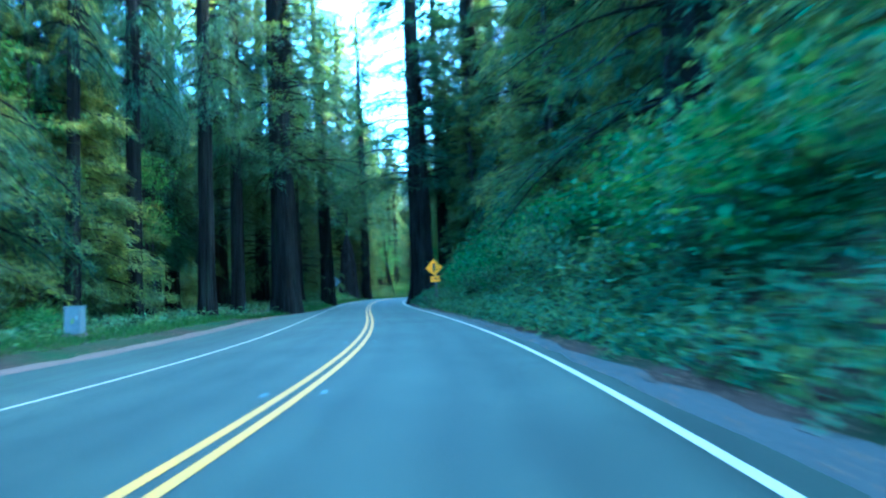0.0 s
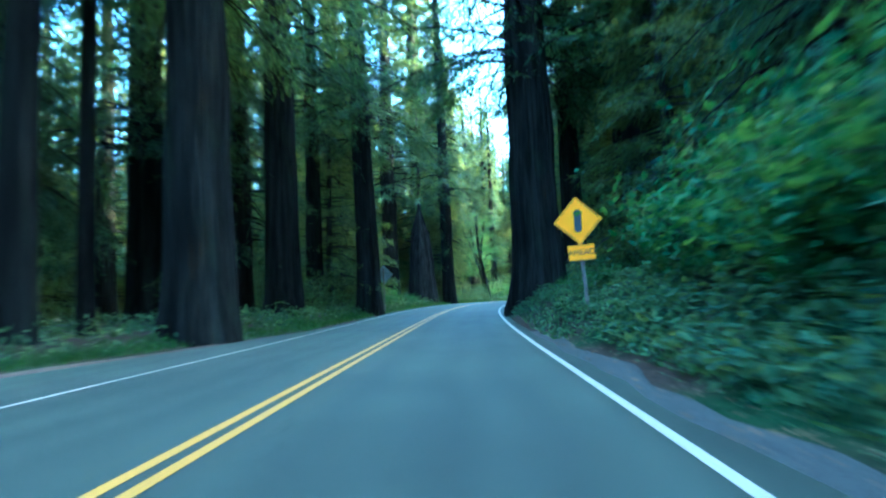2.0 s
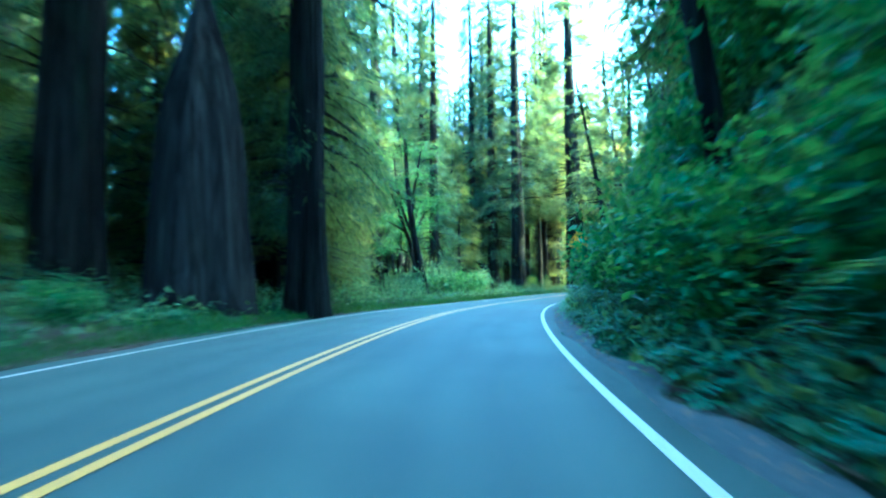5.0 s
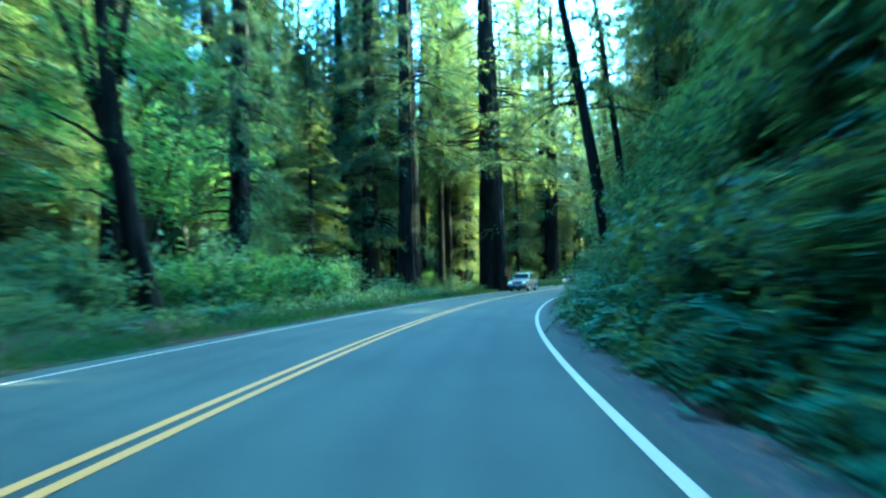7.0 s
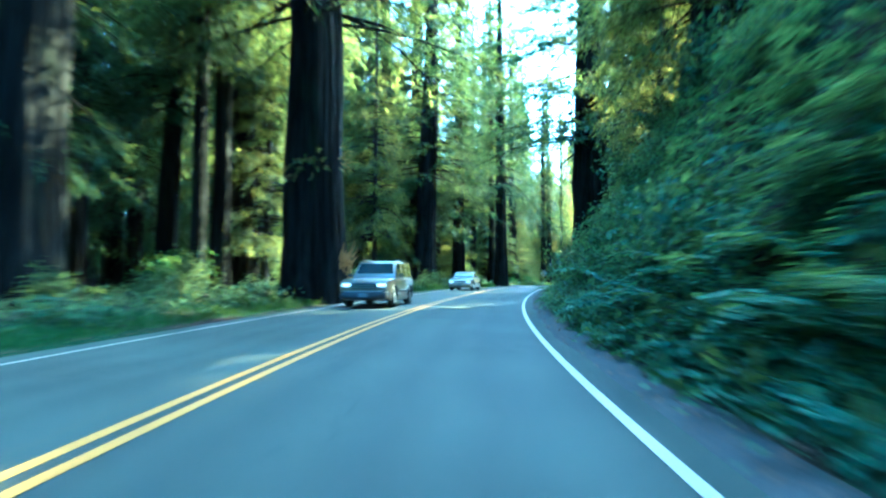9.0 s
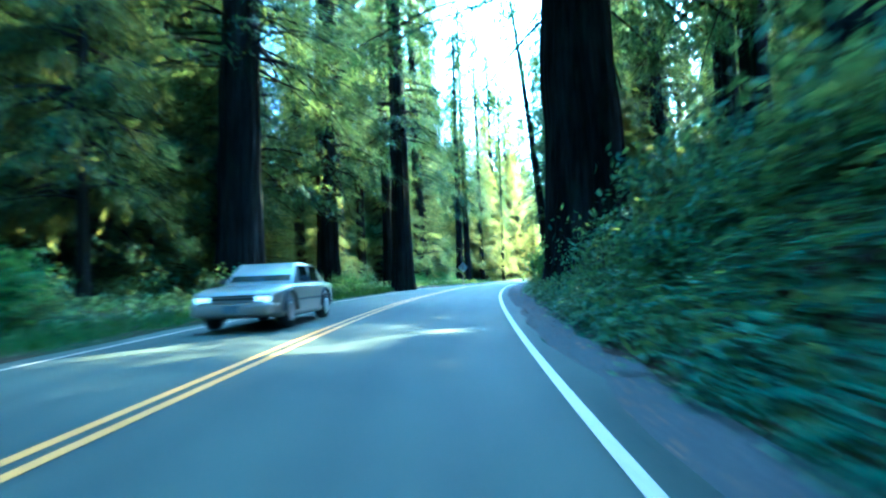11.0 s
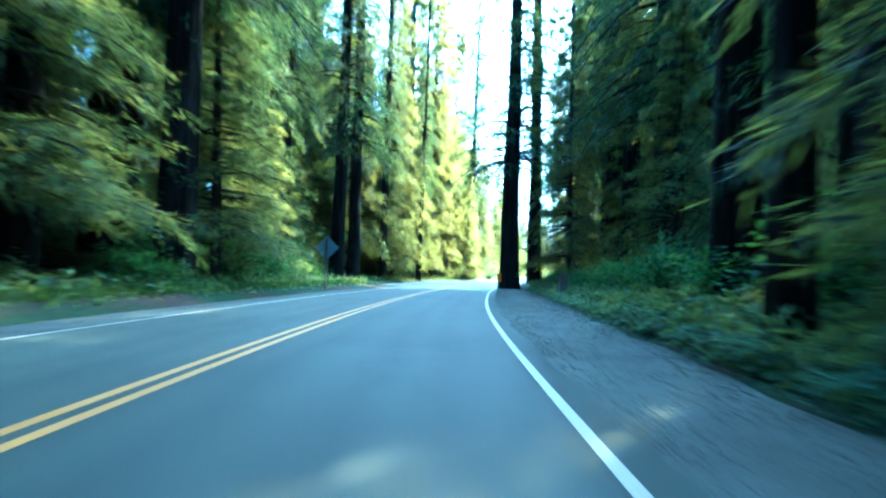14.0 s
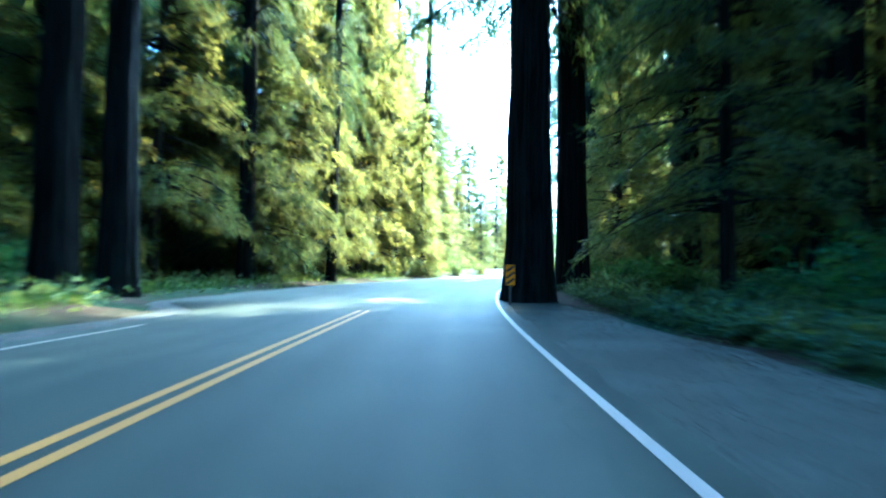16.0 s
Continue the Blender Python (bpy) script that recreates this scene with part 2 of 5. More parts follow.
M_GROUND, M_ROAD, M_GRAVEL = ground_mat(), asphalt_mat(), gravel_mat()
M_DARKGRAVEL = plain("needle_strewn_gravel", (0.03456, 0.03024, 0.02376), 0.95, vary=0.5, scale=18, relief=0.7)
M_DUFF = plain("reddish_needle_duff", (0.0756, 0.0396, 0.02448), 0.95, vary=0.5, scale=9, relief=0.7)
M_WHITE, M_YELLOW = paint_mat("white_road_paint", (0.39, 0.305, 0.23)), paint_mat("yellow_road_paint", (0.4292, 0.1961, 0.0111))
M_SIGN = plain("amber_sign_sheeting", (0.88, 0.315, 0.002), 0.85, vary=0.04)
M_SIGN.node_tree.nodes["Principled BSDF"].inputs["Specular IOR Level"].default_value = 0.08
M_BLACK = plain("black_sign_print", (0.012, 0.012, 0.012), 0.5, vary=0.1)
M_POST = plain("weathered_timber_post", (0.1152, 0.0936, 0.072), 0.9, vary=0.35, scale=20, relief=0.5)
M_BACK = plain("dull_aluminium", (0.3024, 0.3168, 0.324), 0.5, 0.6, 0.15)
M_GREYBOX = plain("grey_marker_paint", (0.1368, 0.144, 0.144), 0.6, vary=0.12)


# ---------------------------------------------------------------- mesh helpers
def mesh(name, verts, faces, material, flat=True):
    me = bpy.data.meshes.new(name)
    me.from_pydata([tuple(v) for v in np.asarray(verts, float).tolist()], [], faces)
    me.materials.append(material)
    if not flat:
        me.polygons.foreach_set("use_smooth", [True] * len(me.polygons))
    me.update()
    return me


def part(name, data, parent, label=""):
    ob = new(name, data)
    ob.parent = parent
    if label:
        tagged(ob, label)
    if name in ("branchwork", "wood", "midrib"):
        tagged(ob, kind="stuff")
    return ob


def bmesh_part(name, bm, material, flat=True):
    me = bpy.data.meshes.new(name)
    bm.to_mesh(me)
    bm.free()
    me.materials.append(material)
    if not flat:
        me.polygons.foreach_set("use_smooth", [True] * len(me.polygons))
    return me


def strip(name, s_list, offs, heights, material, sink=None):
    """A sheet along the road: offs and heights are functions of s giving the offsets across it."""
    v, f, across = [], [], []
    n = None
    for s in s_list:
        o = offs(s)
        h = heights(s)
        n = len(o)
        for a, b in zip(o, h):
            x, y, z = plan(s, a)
            v.append((float(x), float(y), float(z) + b))
            across.append(float(a))
    for i in range(len(s_list) - 1):
        for j in range(n - 1):
            a = i * n + j
            f.append((a, a + 1, a + n + 1, a + n))
    me = mesh(name, v, f, material, False)
    me.attributes.new("across", "FLOAT", "POINT").data.foreach_set("value", across)
    return me


def leaves(base, way, side, length, width):
    """Diamond leaves: arrays of base points, directions, sideways directions, lengths and widths."""
    n = len(base)
    v = np.empty((n, 4, 3))
    L, Wd = np.asarray(length)[:, None], np.asarray(width)[:, None]
    up = np.cross(way, side)
    v[:, 0] = base
    v[:, 1] = base + way * L * 0.45 + side * Wd * 0.5 + up * Wd * 0.12
    v[:, 2] = base + way * L
    v[:, 3] = base + way * L * 0.45 - side * Wd * 0.5 + up * Wd * 0.12
    i = np.arange(n)[:, None] * 4 + np.array([0, 1, 2, 3])
    return v.reshape(-1, 3), i.tolist()


def unit(a):
    return a / np.maximum(np.linalg.norm(a, axis=-1, keepdims=True), 1e-9)


def tubes(paths, radii, sides=4):
    """Tapered tubes along lists of points; radii as lists."""
    V, F = [], []
    for P, R in zip(paths, radii):
        P = np.asarray(P, float)
        T = unit(np.gradient(P, axis=0))
        ref = np.array([0.0, 0, 1]) if abs(T[0][2]) < 0.8 else np.array([1.0, 0, 0])
        b0 = len(V)
        for p, t, r in zip(P, T, R):
            a = unit(np.cross(t, ref))
            b = np.cross(t, a)
            for k in range(sides):
                w = 2 * math.pi * k / sides
                V.append(p + r * (math.cos(w) * a + math.sin(w) * b))
        for i in range(len(P) - 1):
            for k in range(sides):
                k2 = (k + 1) % sides
                F.append((b0 + i * sides + k, b0 + i * sides + k2, b0 + (i + 1) * sides + k2, b0 + (i + 1) * sides + k))
    return V, F


# ---------------------------------------------------------------- tree kinds
def trunk_mesh(name, d, height, rng, material, sides=28, flare=0.45, flute=0.06, lean=(0, 0), taper=0.75, top=0.02):
    """A fluted, flared, slightly crooked trunk."""
    zs = np.concatenate([[-0.9, 0, .12, .28, .5, .8, 1.2, 1.8, 2.6, 3.6, 5, 6.6, 8.5, 11, 14, 18, 23], np.linspace(28, height, 5) if height > 30 else [height]])
    zs = zs[zs <= height]
    ph = rng.uniform(0, 6.28, 6)
    k = [5, 8, 13, 19, 27, 3]
    V, F = [], []
    wob = rng.normal(0, 0.018 * d, (len(zs), 2))
    for i, z in enumerate(zs):
        u = max(z, 0) / height
        r = d / 2 * (1 - taper * u) * (1 + flare * math.exp(-max(z, -.2) / (0.55 * d + .2)))
        r = max(r, top)
        for j in range(sides):
            a = 2 * math.pi * j / sides
            m = sum(math.sin(k[q] * a + ph[q] + 0.12 * z * (q - 2)) * w for q, w in enumerate((1, .9, .8, .6, .5, .7)))
            furrow = abs(math.sin(11 * a + ph[1] + .25 * math.sin(.5 * z + ph[2]))) ** .6 + .7 * abs(math.sin(17.5 * a + ph[3] + .3 * math.sin(.37 * z))) ** .6
            rr = r * (1 + flute * 0.5 * m + (furrow - 1.2) * .028 + 0.10 * math.exp(-max(z, 0) / 0.7) * math.sin(k[5] * a + ph[0]) + rng.normal(0, .008))
            V.append((rr * math.cos(a) + lean[0] * z + wob[i][0] * min(1, u * 6), rr * math.sin(a) + lean[1] * z + wob[i][1] * min(1, u * 6), z))
        if i:
            b = (i - 1) * sides
            for j in range(sides):
                j2 = (j + 1) % sides
                F.append((b + j, b + j2, b + sides + j2, b + sides + j))
    F.append(tuple(range((len(zs) - 1) * sides, len(zs) * sides)))
    return mesh(name, V, F, material, False)


def conifer_crown(rng, d, height, z0, z1, n, reach, leaf, droop=0.35, twigs=14, per=5, lean=(0, 0)):
    """Drooping flat sprays round the trunk: leaves and the limbs that carry them."""
    LB, LW, LS, LL, LWd = [], [], [], [], []
    paths, radii = [], []
    for i in range(n):
        u = (i + rng.random()) / n
        z = z0 + (z1 - z0) * u ** 1.25
        a = rng.uniform(0, 2 * math.pi)
        L = reach * (1 - 0.72 * u) * rng.uniform(0.55, 1.15)
        r0 = d / 2 * (1 - 0.75 * z / height) * 0.9
        out = np.array([math.cos(a), math.sin(a), 0])
        side = np.array([-math.sin(a), math.cos(a), 0])
        up = rng.uniform(-0.15, 0.25)
        dr = droop * rng.uniform(0.6, 1.5)
        st = np.array([lean[0] * z, lean[1] * z, z]) + out * r0
        us = np.linspace(0, 1, 5)
        P = st + out * (us * L)[:, None] + np.array([0, 0, 1.0]) * (up * us * L - dr * us ** 2 * L)[:, None]
        paths.append(P)
        radii.append(np.maximum(0.012, (0.018 + 0.012 * L) * (1 - us * 0.85)))
        tu = rng.uniform(0.18, 1.0, twigs)
        sgn = np.where(np.arange(twigs) % 2 == 0, 1.0, -1.0)
        tl = (0.18 + 0.42 * (1 - tu)) * L * rng.uniform(0.6, 1.2, twigs)
        tb = st + out * (tu * L)[:, None] + np.array([0, 0, 1.0]) * (up * tu * L - dr * tu ** 2 * L)[:, None]
        td = unit(out * 0.75 + side * sgn[:, None] * rng.uniform(0.4, 1.0, (twigs, 1)) + np.array([0, 0, 1.0]) * rng.uniform(-0.55, 0.05, (twigs, 1)))
        for q in range(per):
            w = (q + rng.random(twigs)) / per
            base = tb + td * (tl * w)[:, None] + np.array([0, 0, -1.0]) * (0.25 * tl * w ** 2)[:, None] + rng.normal(0, 0.05, (twigs, 3))
            way = unit(td + rng.normal(0, 0.45, (twigs, 3)) + np.array([0, 0, -0.35]))
            sd = unit(np.cross(way, np.array([0, 0, 1.0]) + rng.normal(0, 0.5, (twigs, 3))))
            LB.append(base), LW.append(way), LS.append(sd)
            LL.append(leaf * rng.uniform(0.7, 1.7, twigs)), LWd.append(leaf * rng.uniform(0.11, 0.24, twigs))
    v, f = leaves(np.concatenate(LB), np.concatenate(LW), np.concatenate(LS), np.concatenate(LL), np.concatenate(LWd))
    tv, tf = tubes(paths, radii, 4)
    return (v, f), (tv, tf)


def redwood(seed, d=2.0, height=46.0, z0=9.0, n=190, sides=96, reach=6.5):
    rng = np.random.default_rng(seed)
    e = new("redwood_tree")
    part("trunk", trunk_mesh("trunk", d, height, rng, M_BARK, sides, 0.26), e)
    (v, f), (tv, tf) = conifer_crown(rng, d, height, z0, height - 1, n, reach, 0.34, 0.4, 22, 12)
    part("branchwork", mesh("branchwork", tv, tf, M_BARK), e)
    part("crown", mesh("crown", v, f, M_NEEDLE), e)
    return e


def young_conifer(seed, d=0.4, height=17.0, z0=1.2, n=160, reach=3.8, leaf=0.22):
    rng = np.random.default_rng(seed)
    e = new("young_conifer")
    part("trunk", trunk_mesh("trunk", d, height, rng, M_GREYBARK, 10, 0.25, 0.03), e)
    (v, f), (tv, tf) = conifer_crown(rng, d, height, z0, height - .2, n, reach, leaf, 0.3, 22, 14)
    part("branchwork", mesh("branchwork", tv, tf, M_GREYBARK), e)
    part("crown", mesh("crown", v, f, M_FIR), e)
    return e


def broadleaf(seed, stems=3, height=13.0, n_leaf=5200, spread=3.6, leaf=0.2, low=0.35):
    """A many-stemmed maple or laurel with a thin, layered crown."""
    rng = np.random.default_rng(seed)
    e = new("broadleaf_tree")
    tips = []
    for k in range(stems):
        a = rng.uniform(0, 6.28)
        tilt = rng.uniform(0.05, 0.22)
        us = np.linspace(0, 1, 8)
        h = height * rng.uniform(0.75, 1.0)
        P = np.stack([0.25 * math.cos(a) + math.cos(a) * tilt * h * us ** 1.3, 0.25 * math.sin(a) + math.sin(a) * tilt * h * us ** 1.3, -0.4 + h * us], 1)
        P += rng.normal(0, 0.08, P.shape) * us[:, None]
        v, f = tubes([P], [0.02 + 0.17 * (1 - us * 0.9)], 8)
        part("stem", mesh("stem", v, f, M_GREYBARK, False), e)
        bp, br = [], []
        for b in range(11):
            u = rng.uniform(low, 0.98)
            i = int(u * 7)
            p0 = P[i] + (P[min(i + 1, 7)] - P[i]) * (u * 7 - i)
            w = rng.uniform(0, 6.28)
            L = spread * rng.uniform(0.4, 1.0) * (1.15 - 0.6 * u)
            q = np.linspace(0, 1, 5)
            B = p0 + np.array([math.cos(w), math.sin(w), 0.35]) * (q * L)[:, None] + np.array([0, 0, -0.25]) * (q ** 2 * L)[:, None] + rng.normal(0, .05, (5, 3)) * q[:, None]
            bp.append(B), br.append(0.045 * (1 - q * .85))
            tips.append(B[1:])
        v, f = tubes(bp, br, 4)
        tagged(part("branchwork", mesh("branchwork", v, f, M_GREYBARK), e), kind="stuff")
    T = np.concatenate(tips)
    idx = rng.integers(0, len(T), n_leaf)
    base = T[idx] + rng.normal(0, 1, (n_leaf, 3)) * np.array([.55, .55, .28])
    way = unit(rng.normal(0, 1, (n_leaf, 3)) + np.array([0, 0, -0.3]))
    sd = unit(np.cross(way, np.array([0, 0, 1.0]) + rng.normal(0, .4, (n_leaf, 3))))
    v, f = leaves(base, way, sd, leaf * rng.uniform(.7, 1.4, n_leaf), leaf * rng.uniform(.5, .9, n_leaf))
    part("crown", mesh("crown", v, f, M_BROAD), e)
    return e


def shrub(seed, n_leaf=1100, leaf=0.13, r=1.0, h=1.3, material=None, name="shrub"):
    rng = np.random.default_rng(seed)
    e = new(name)
    paths, radii, tips = [], [], []
    for k in range(18):
        a, lean = rng.uniform(0, 6.28), rng.uniform(0.15, 1.0)
        us = np.linspace(0, 1, 5)
        L = h * rng.uniform(.65, 1.15)
        P = np.stack([math.cos(a) * lean * r * us ** 1.2, math.sin(a) * lean * r * us ** 1.2, -0.15 + L * us * (1 - 0.35 * lean * us)], 1) + rng.normal(0, .04, (5, 3))
        paths.append(P), radii.append(0.018 * (1 - us * .8))
        tips.append(P[1:])
    v, f = tubes(paths, radii, 4)
    part("wood", mesh("wood", v, f, M_GREYBARK), e)
    T = np.concatenate(tips)
    base = T[rng.integers(0, len(T), n_leaf)] + rng.normal(0, .16, (n_leaf, 3)) * r
    base[:, 2] = np.maximum(base[:, 2], 0.02)
    way = unit(rng.normal(0, 1, (n_leaf, 3)) + np.array([0, 0, .15]) + base * np.array([.5, .5, 0]))
    sd = unit(np.cross(way, np.array([0, 0, 1.0]) + rng.normal(0, .5, (n_leaf, 3))))
    v, f = leaves(base, way, sd, leaf * rng.uniform(.6, 1.5, n_leaf), leaf * rng.uniform(.4, .75, n_leaf))
    part("foliage", mesh("foliage", v, f, material or M_SHRUB), e)
    return e


def fern(seed, fronds=17, length=1.0, pinnae=20):
    rng = np.random.default_rng(seed)
    B, Wy, Sd, L, Wd = [], [], [], [], []
    paths, radii = [], []
    for k in range(fronds):
        a = 2 * math.pi * (k + rng.uniform(-.3, .3)) / fronds
        ln = length * rng.uniform(.7, 1.15)
        rise = rng.uniform(.5, 1.0)
        us = np.linspace(0.08, 1, pinnae)
        out, side = np.array([math.cos(a), math.sin(a), 0]), np.array([-math.sin(a), math.cos(a), 0])
        P = out * (us * ln * .85)[:, None] + np.array([0, 0, 1.0]) * (ln * (rise * us - 0.75 * us ** 2.2))[:, None]
        paths.append(P[::4]), radii.append(np.full(len(P[::4]), .006))
        w = ln * .16 * np.sin(np.clip(us * 1.08, 0, 1) * math.pi * .95 + .12)
        for sg in (1, -1):
            B.append(P), Wy.append(unit(side * sg + out * .35 + np.array([0, 0, -.15]) + rng.normal(0, .12, P.shape)))
            Sd.append(unit(out + rng.normal(0, .1, P.shape))), L.append(np.maximum(w, .02)), Wd.append(np.full(pinnae, ln * .05))
    e = new("fern")
    v, f = leaves(np.concatenate(B), np.concatenate(Wy), np.concatenate(Sd), np.concatenate(L), np.concatenate(Wd))
    part("fronds", mesh("fronds", v, f, M_FERN), e)
    v, f = tubes(paths, radii, 3)
    part("midrib", mesh("midrib", v, f, M_FERN), e)
    return e


def put(ob, s, o, rz=0.0, scale=(1, 1, 1), sink=0.12, first=False, lean=(0, 0)):
    x, y, z = spot(s, o, sink)
    m = pose(x, y, z, lean[0], lean[1], rz) @ Matrix.Diagonal((*scale, 1))
    if first:
        ob.matrix_basis = m
        return ob
    c = copy_thing(ob, Matrix.Identity(4))
    c.matrix_basis = m
    return c


# ---------------------------------------------------------------- ground
OFFS = np.array([-400, -250, -160, -110, -80, -60, -45, -34, -26, -20, -16, -13, -11, -9.5, -8.5, -7.6, -6.8, -6.0, -5.4, -4.9, -4.4, -3.9, -3.4,
                 0, 3.4, 3.9, 4.4, 4.8, 5.2, 5.7, 6.3, 7.0, 7.8, 8.7, 9.7, 11, 12.5, 14.5, 17, 21, 27, 35, 46, 60, 78])
sg = np.arange(-90, 401, 2.0)
v, f = [], []
for s in sg:
    x, y, z = plan(s, OFFS)
    h = lift(np.full(len(OFFS), s), OFFS)
    for k in range(len(OFFS)):
        far = abs(OFFS[k]) > 4.3
        bump_h = 0.22 * noise.noise((float(x[k]) * .35, float(y[k]) * .35, 0)) + 0.5 * noise.noise((float(x[k]) * .07, float(y[k]) * .07, 3)) * min(1, max(0, (abs(OFFS[k]) - 8) / 10)) if far else 0
        past = OFFS[k] - bank_foot(s) if OFFS[k] > 0 else verge_edge(s) - OFFS[k]
        v.append((float(x[k]), float(y[k]), float(z + h[k] + bump_h * (1 if abs(OFFS[k]) > 9 else 0.4) * min(1, max(0, past / 1.2)) - .03 * (past < .4 and far))))
n = len(OFFS)
for i in range(len(sg) - 1):
    for j in range(n - 1):
        a = i * n + j
        f.append((a, a + 1, a + n + 1, a + n))
b = len(v)
v += [(-2500, -2500, -2.6), (2500, -2500, -2.6), (2500, 2500, -2.6), (-2500, 2500, -2.6)]
f.append((b, b + 1, b + 2, b + 3))
tagged(new("ground", mesh("ground", v, f, M_GROUND, False)), "brown and mossy forest floor rising to a bank", "ground", kind="structure")

# ---------------------------------------------------------------- road and its markings
ss = np.arange(-85, 400, 1.0)
rr = np.random.default_rng(5)
jit_l, jit_r = rr.normal(0, .05, 600), rr.normal(0, .05, 600)
EDGE_L = lambda s: np.interp(s, [-90, 39.6, 52.3, 255.5, 258.5, 271.1, 281.7, 400], [-7.4, -6.2, -4.0, -4.05, -6.6, -5.8, -4.2, -4.0])
EDGE_R = lambda s: np.interp(s, [-90, 400], [3.95, 3.95])
tagged(new("road", strip("road", ss, lambda s: [EDGE_L(s) + jit_l[int(s) + 90] - .06, EDGE_L(s) + jit_l[int(s) + 90], -3.3, -1.8, 0, 1.8, 3.3, EDGE_R(s) + jit_r[int(s) + 90], EDGE_R(s) + jit_r[int(s) + 90] + .06],
                         lambda s: [-.12, 0, .0, .02, .03, .02, 0, -.005, -.12], M_ROAD)), "worn grey asphalt two-lane road", "road", kind="structure")


def shoulder(name, s0, s1, inner, outer, label, hh=-0.028, material=None):
    st = np.arange(s0, s1 + .1, 1.0)
    r2 = np.random.default_rng(int(s0) + 200)
    w = r2.normal(0, .14, len(st) + 2)
    offs = lambda s: list(np.linspace(inner(s), outer(s) + w[int(s - s0)], 6))
    tagged(new(name, strip(name, st, offs, lambda s: [hh, hh + .003, hh + .006, hh, hh - .01, hh - .09], material or M_GRAVEL)), label, "shoulder", kind="structure")


shoulder("shoulder", -85, 226, lambda s: 3.9, lambda s: np.interp(s, [-85, 47.7, 69.6, 184, 205, 214.3, 226], [4.9, 4.6, 4.5, 4.8, 5.0, 5.6, 5.6]), "dark gravel road shoulder strewn with needles", material=M_DARKGRAVEL)
shoulder("shoulder", 199, 278, lambda s: 3.9, lambda s: np.interp(s, [199, 207, 216, 230, 245, 257, 265.9, 274.7], [4.0, 4.9, 6.3, 7.1, 7.4, 6.9, 5.0, 4.5]), "pale gravel turnout beside the road", -.022)
shoulder("shoulder", 278, 380, lambda s: 3.9, lambda s: 4.6, "narrow gravel road shoulder")
# the dark gravel colour here stands in for shade on the left verge
shoulder("shoulder", 214, 292, lambda s: EDGE_L(s) + .04, lambda s: EDGE_L(s) - np.interp(s, [213.4, 222.9, 246.5, 286.1], [.3, 1.5, 1.4, .5]), "gravel strip along the road edge, coloured dark for shade", -.026, M_DARKGRAVEL)
shoulder("shoulder", -85, 54, lambda s: EDGE_L(s) + .04, lambda s: EDGE_L(s) - np.interp(s, [-85, 36.1, 54.5], [1.6, 1.4, .3]), "reddish needle duff along the edge of a paved turnout", -.026, M_DUFF)


def marking(name, s0, s1, o, w, material, label):
    st = np.arange(s0, s1 + .1, 1.0)
    crown = lambda q: float(np.interp(q, [-3.3, -1.8, 0, 1.8, 3.3], [0, .02, .03, .02, 0])) + .006
    tagged(new(name, strip(name, st, lambda s: [o - w / 2, o + w / 2], lambda s: [crown(o)] * 2, material)), label, "road marking", kind="structure")


marking("edge_line", -85, 395, LANE, .105, M_WHITE, "solid white edge line on asphalt")
marking("edge_line", -85, 252.7, -LANE + .1, .085, M_WHITE, "thin solid white edge line on asphalt")
marking("edge_line", 284, 395, -LANE + .1, .085, M_WHITE, "thin solid white edge line on asphalt")
for o in (-.115, .115):
    marking("centre_line", -85, 256.4, o, .11, M_YELLOW, "solid yellow centre line, one of a pair")
    marking("centre_line", 280, 395, o, .11, M_YELLOW, "solid yellow centre line, one of a pair")

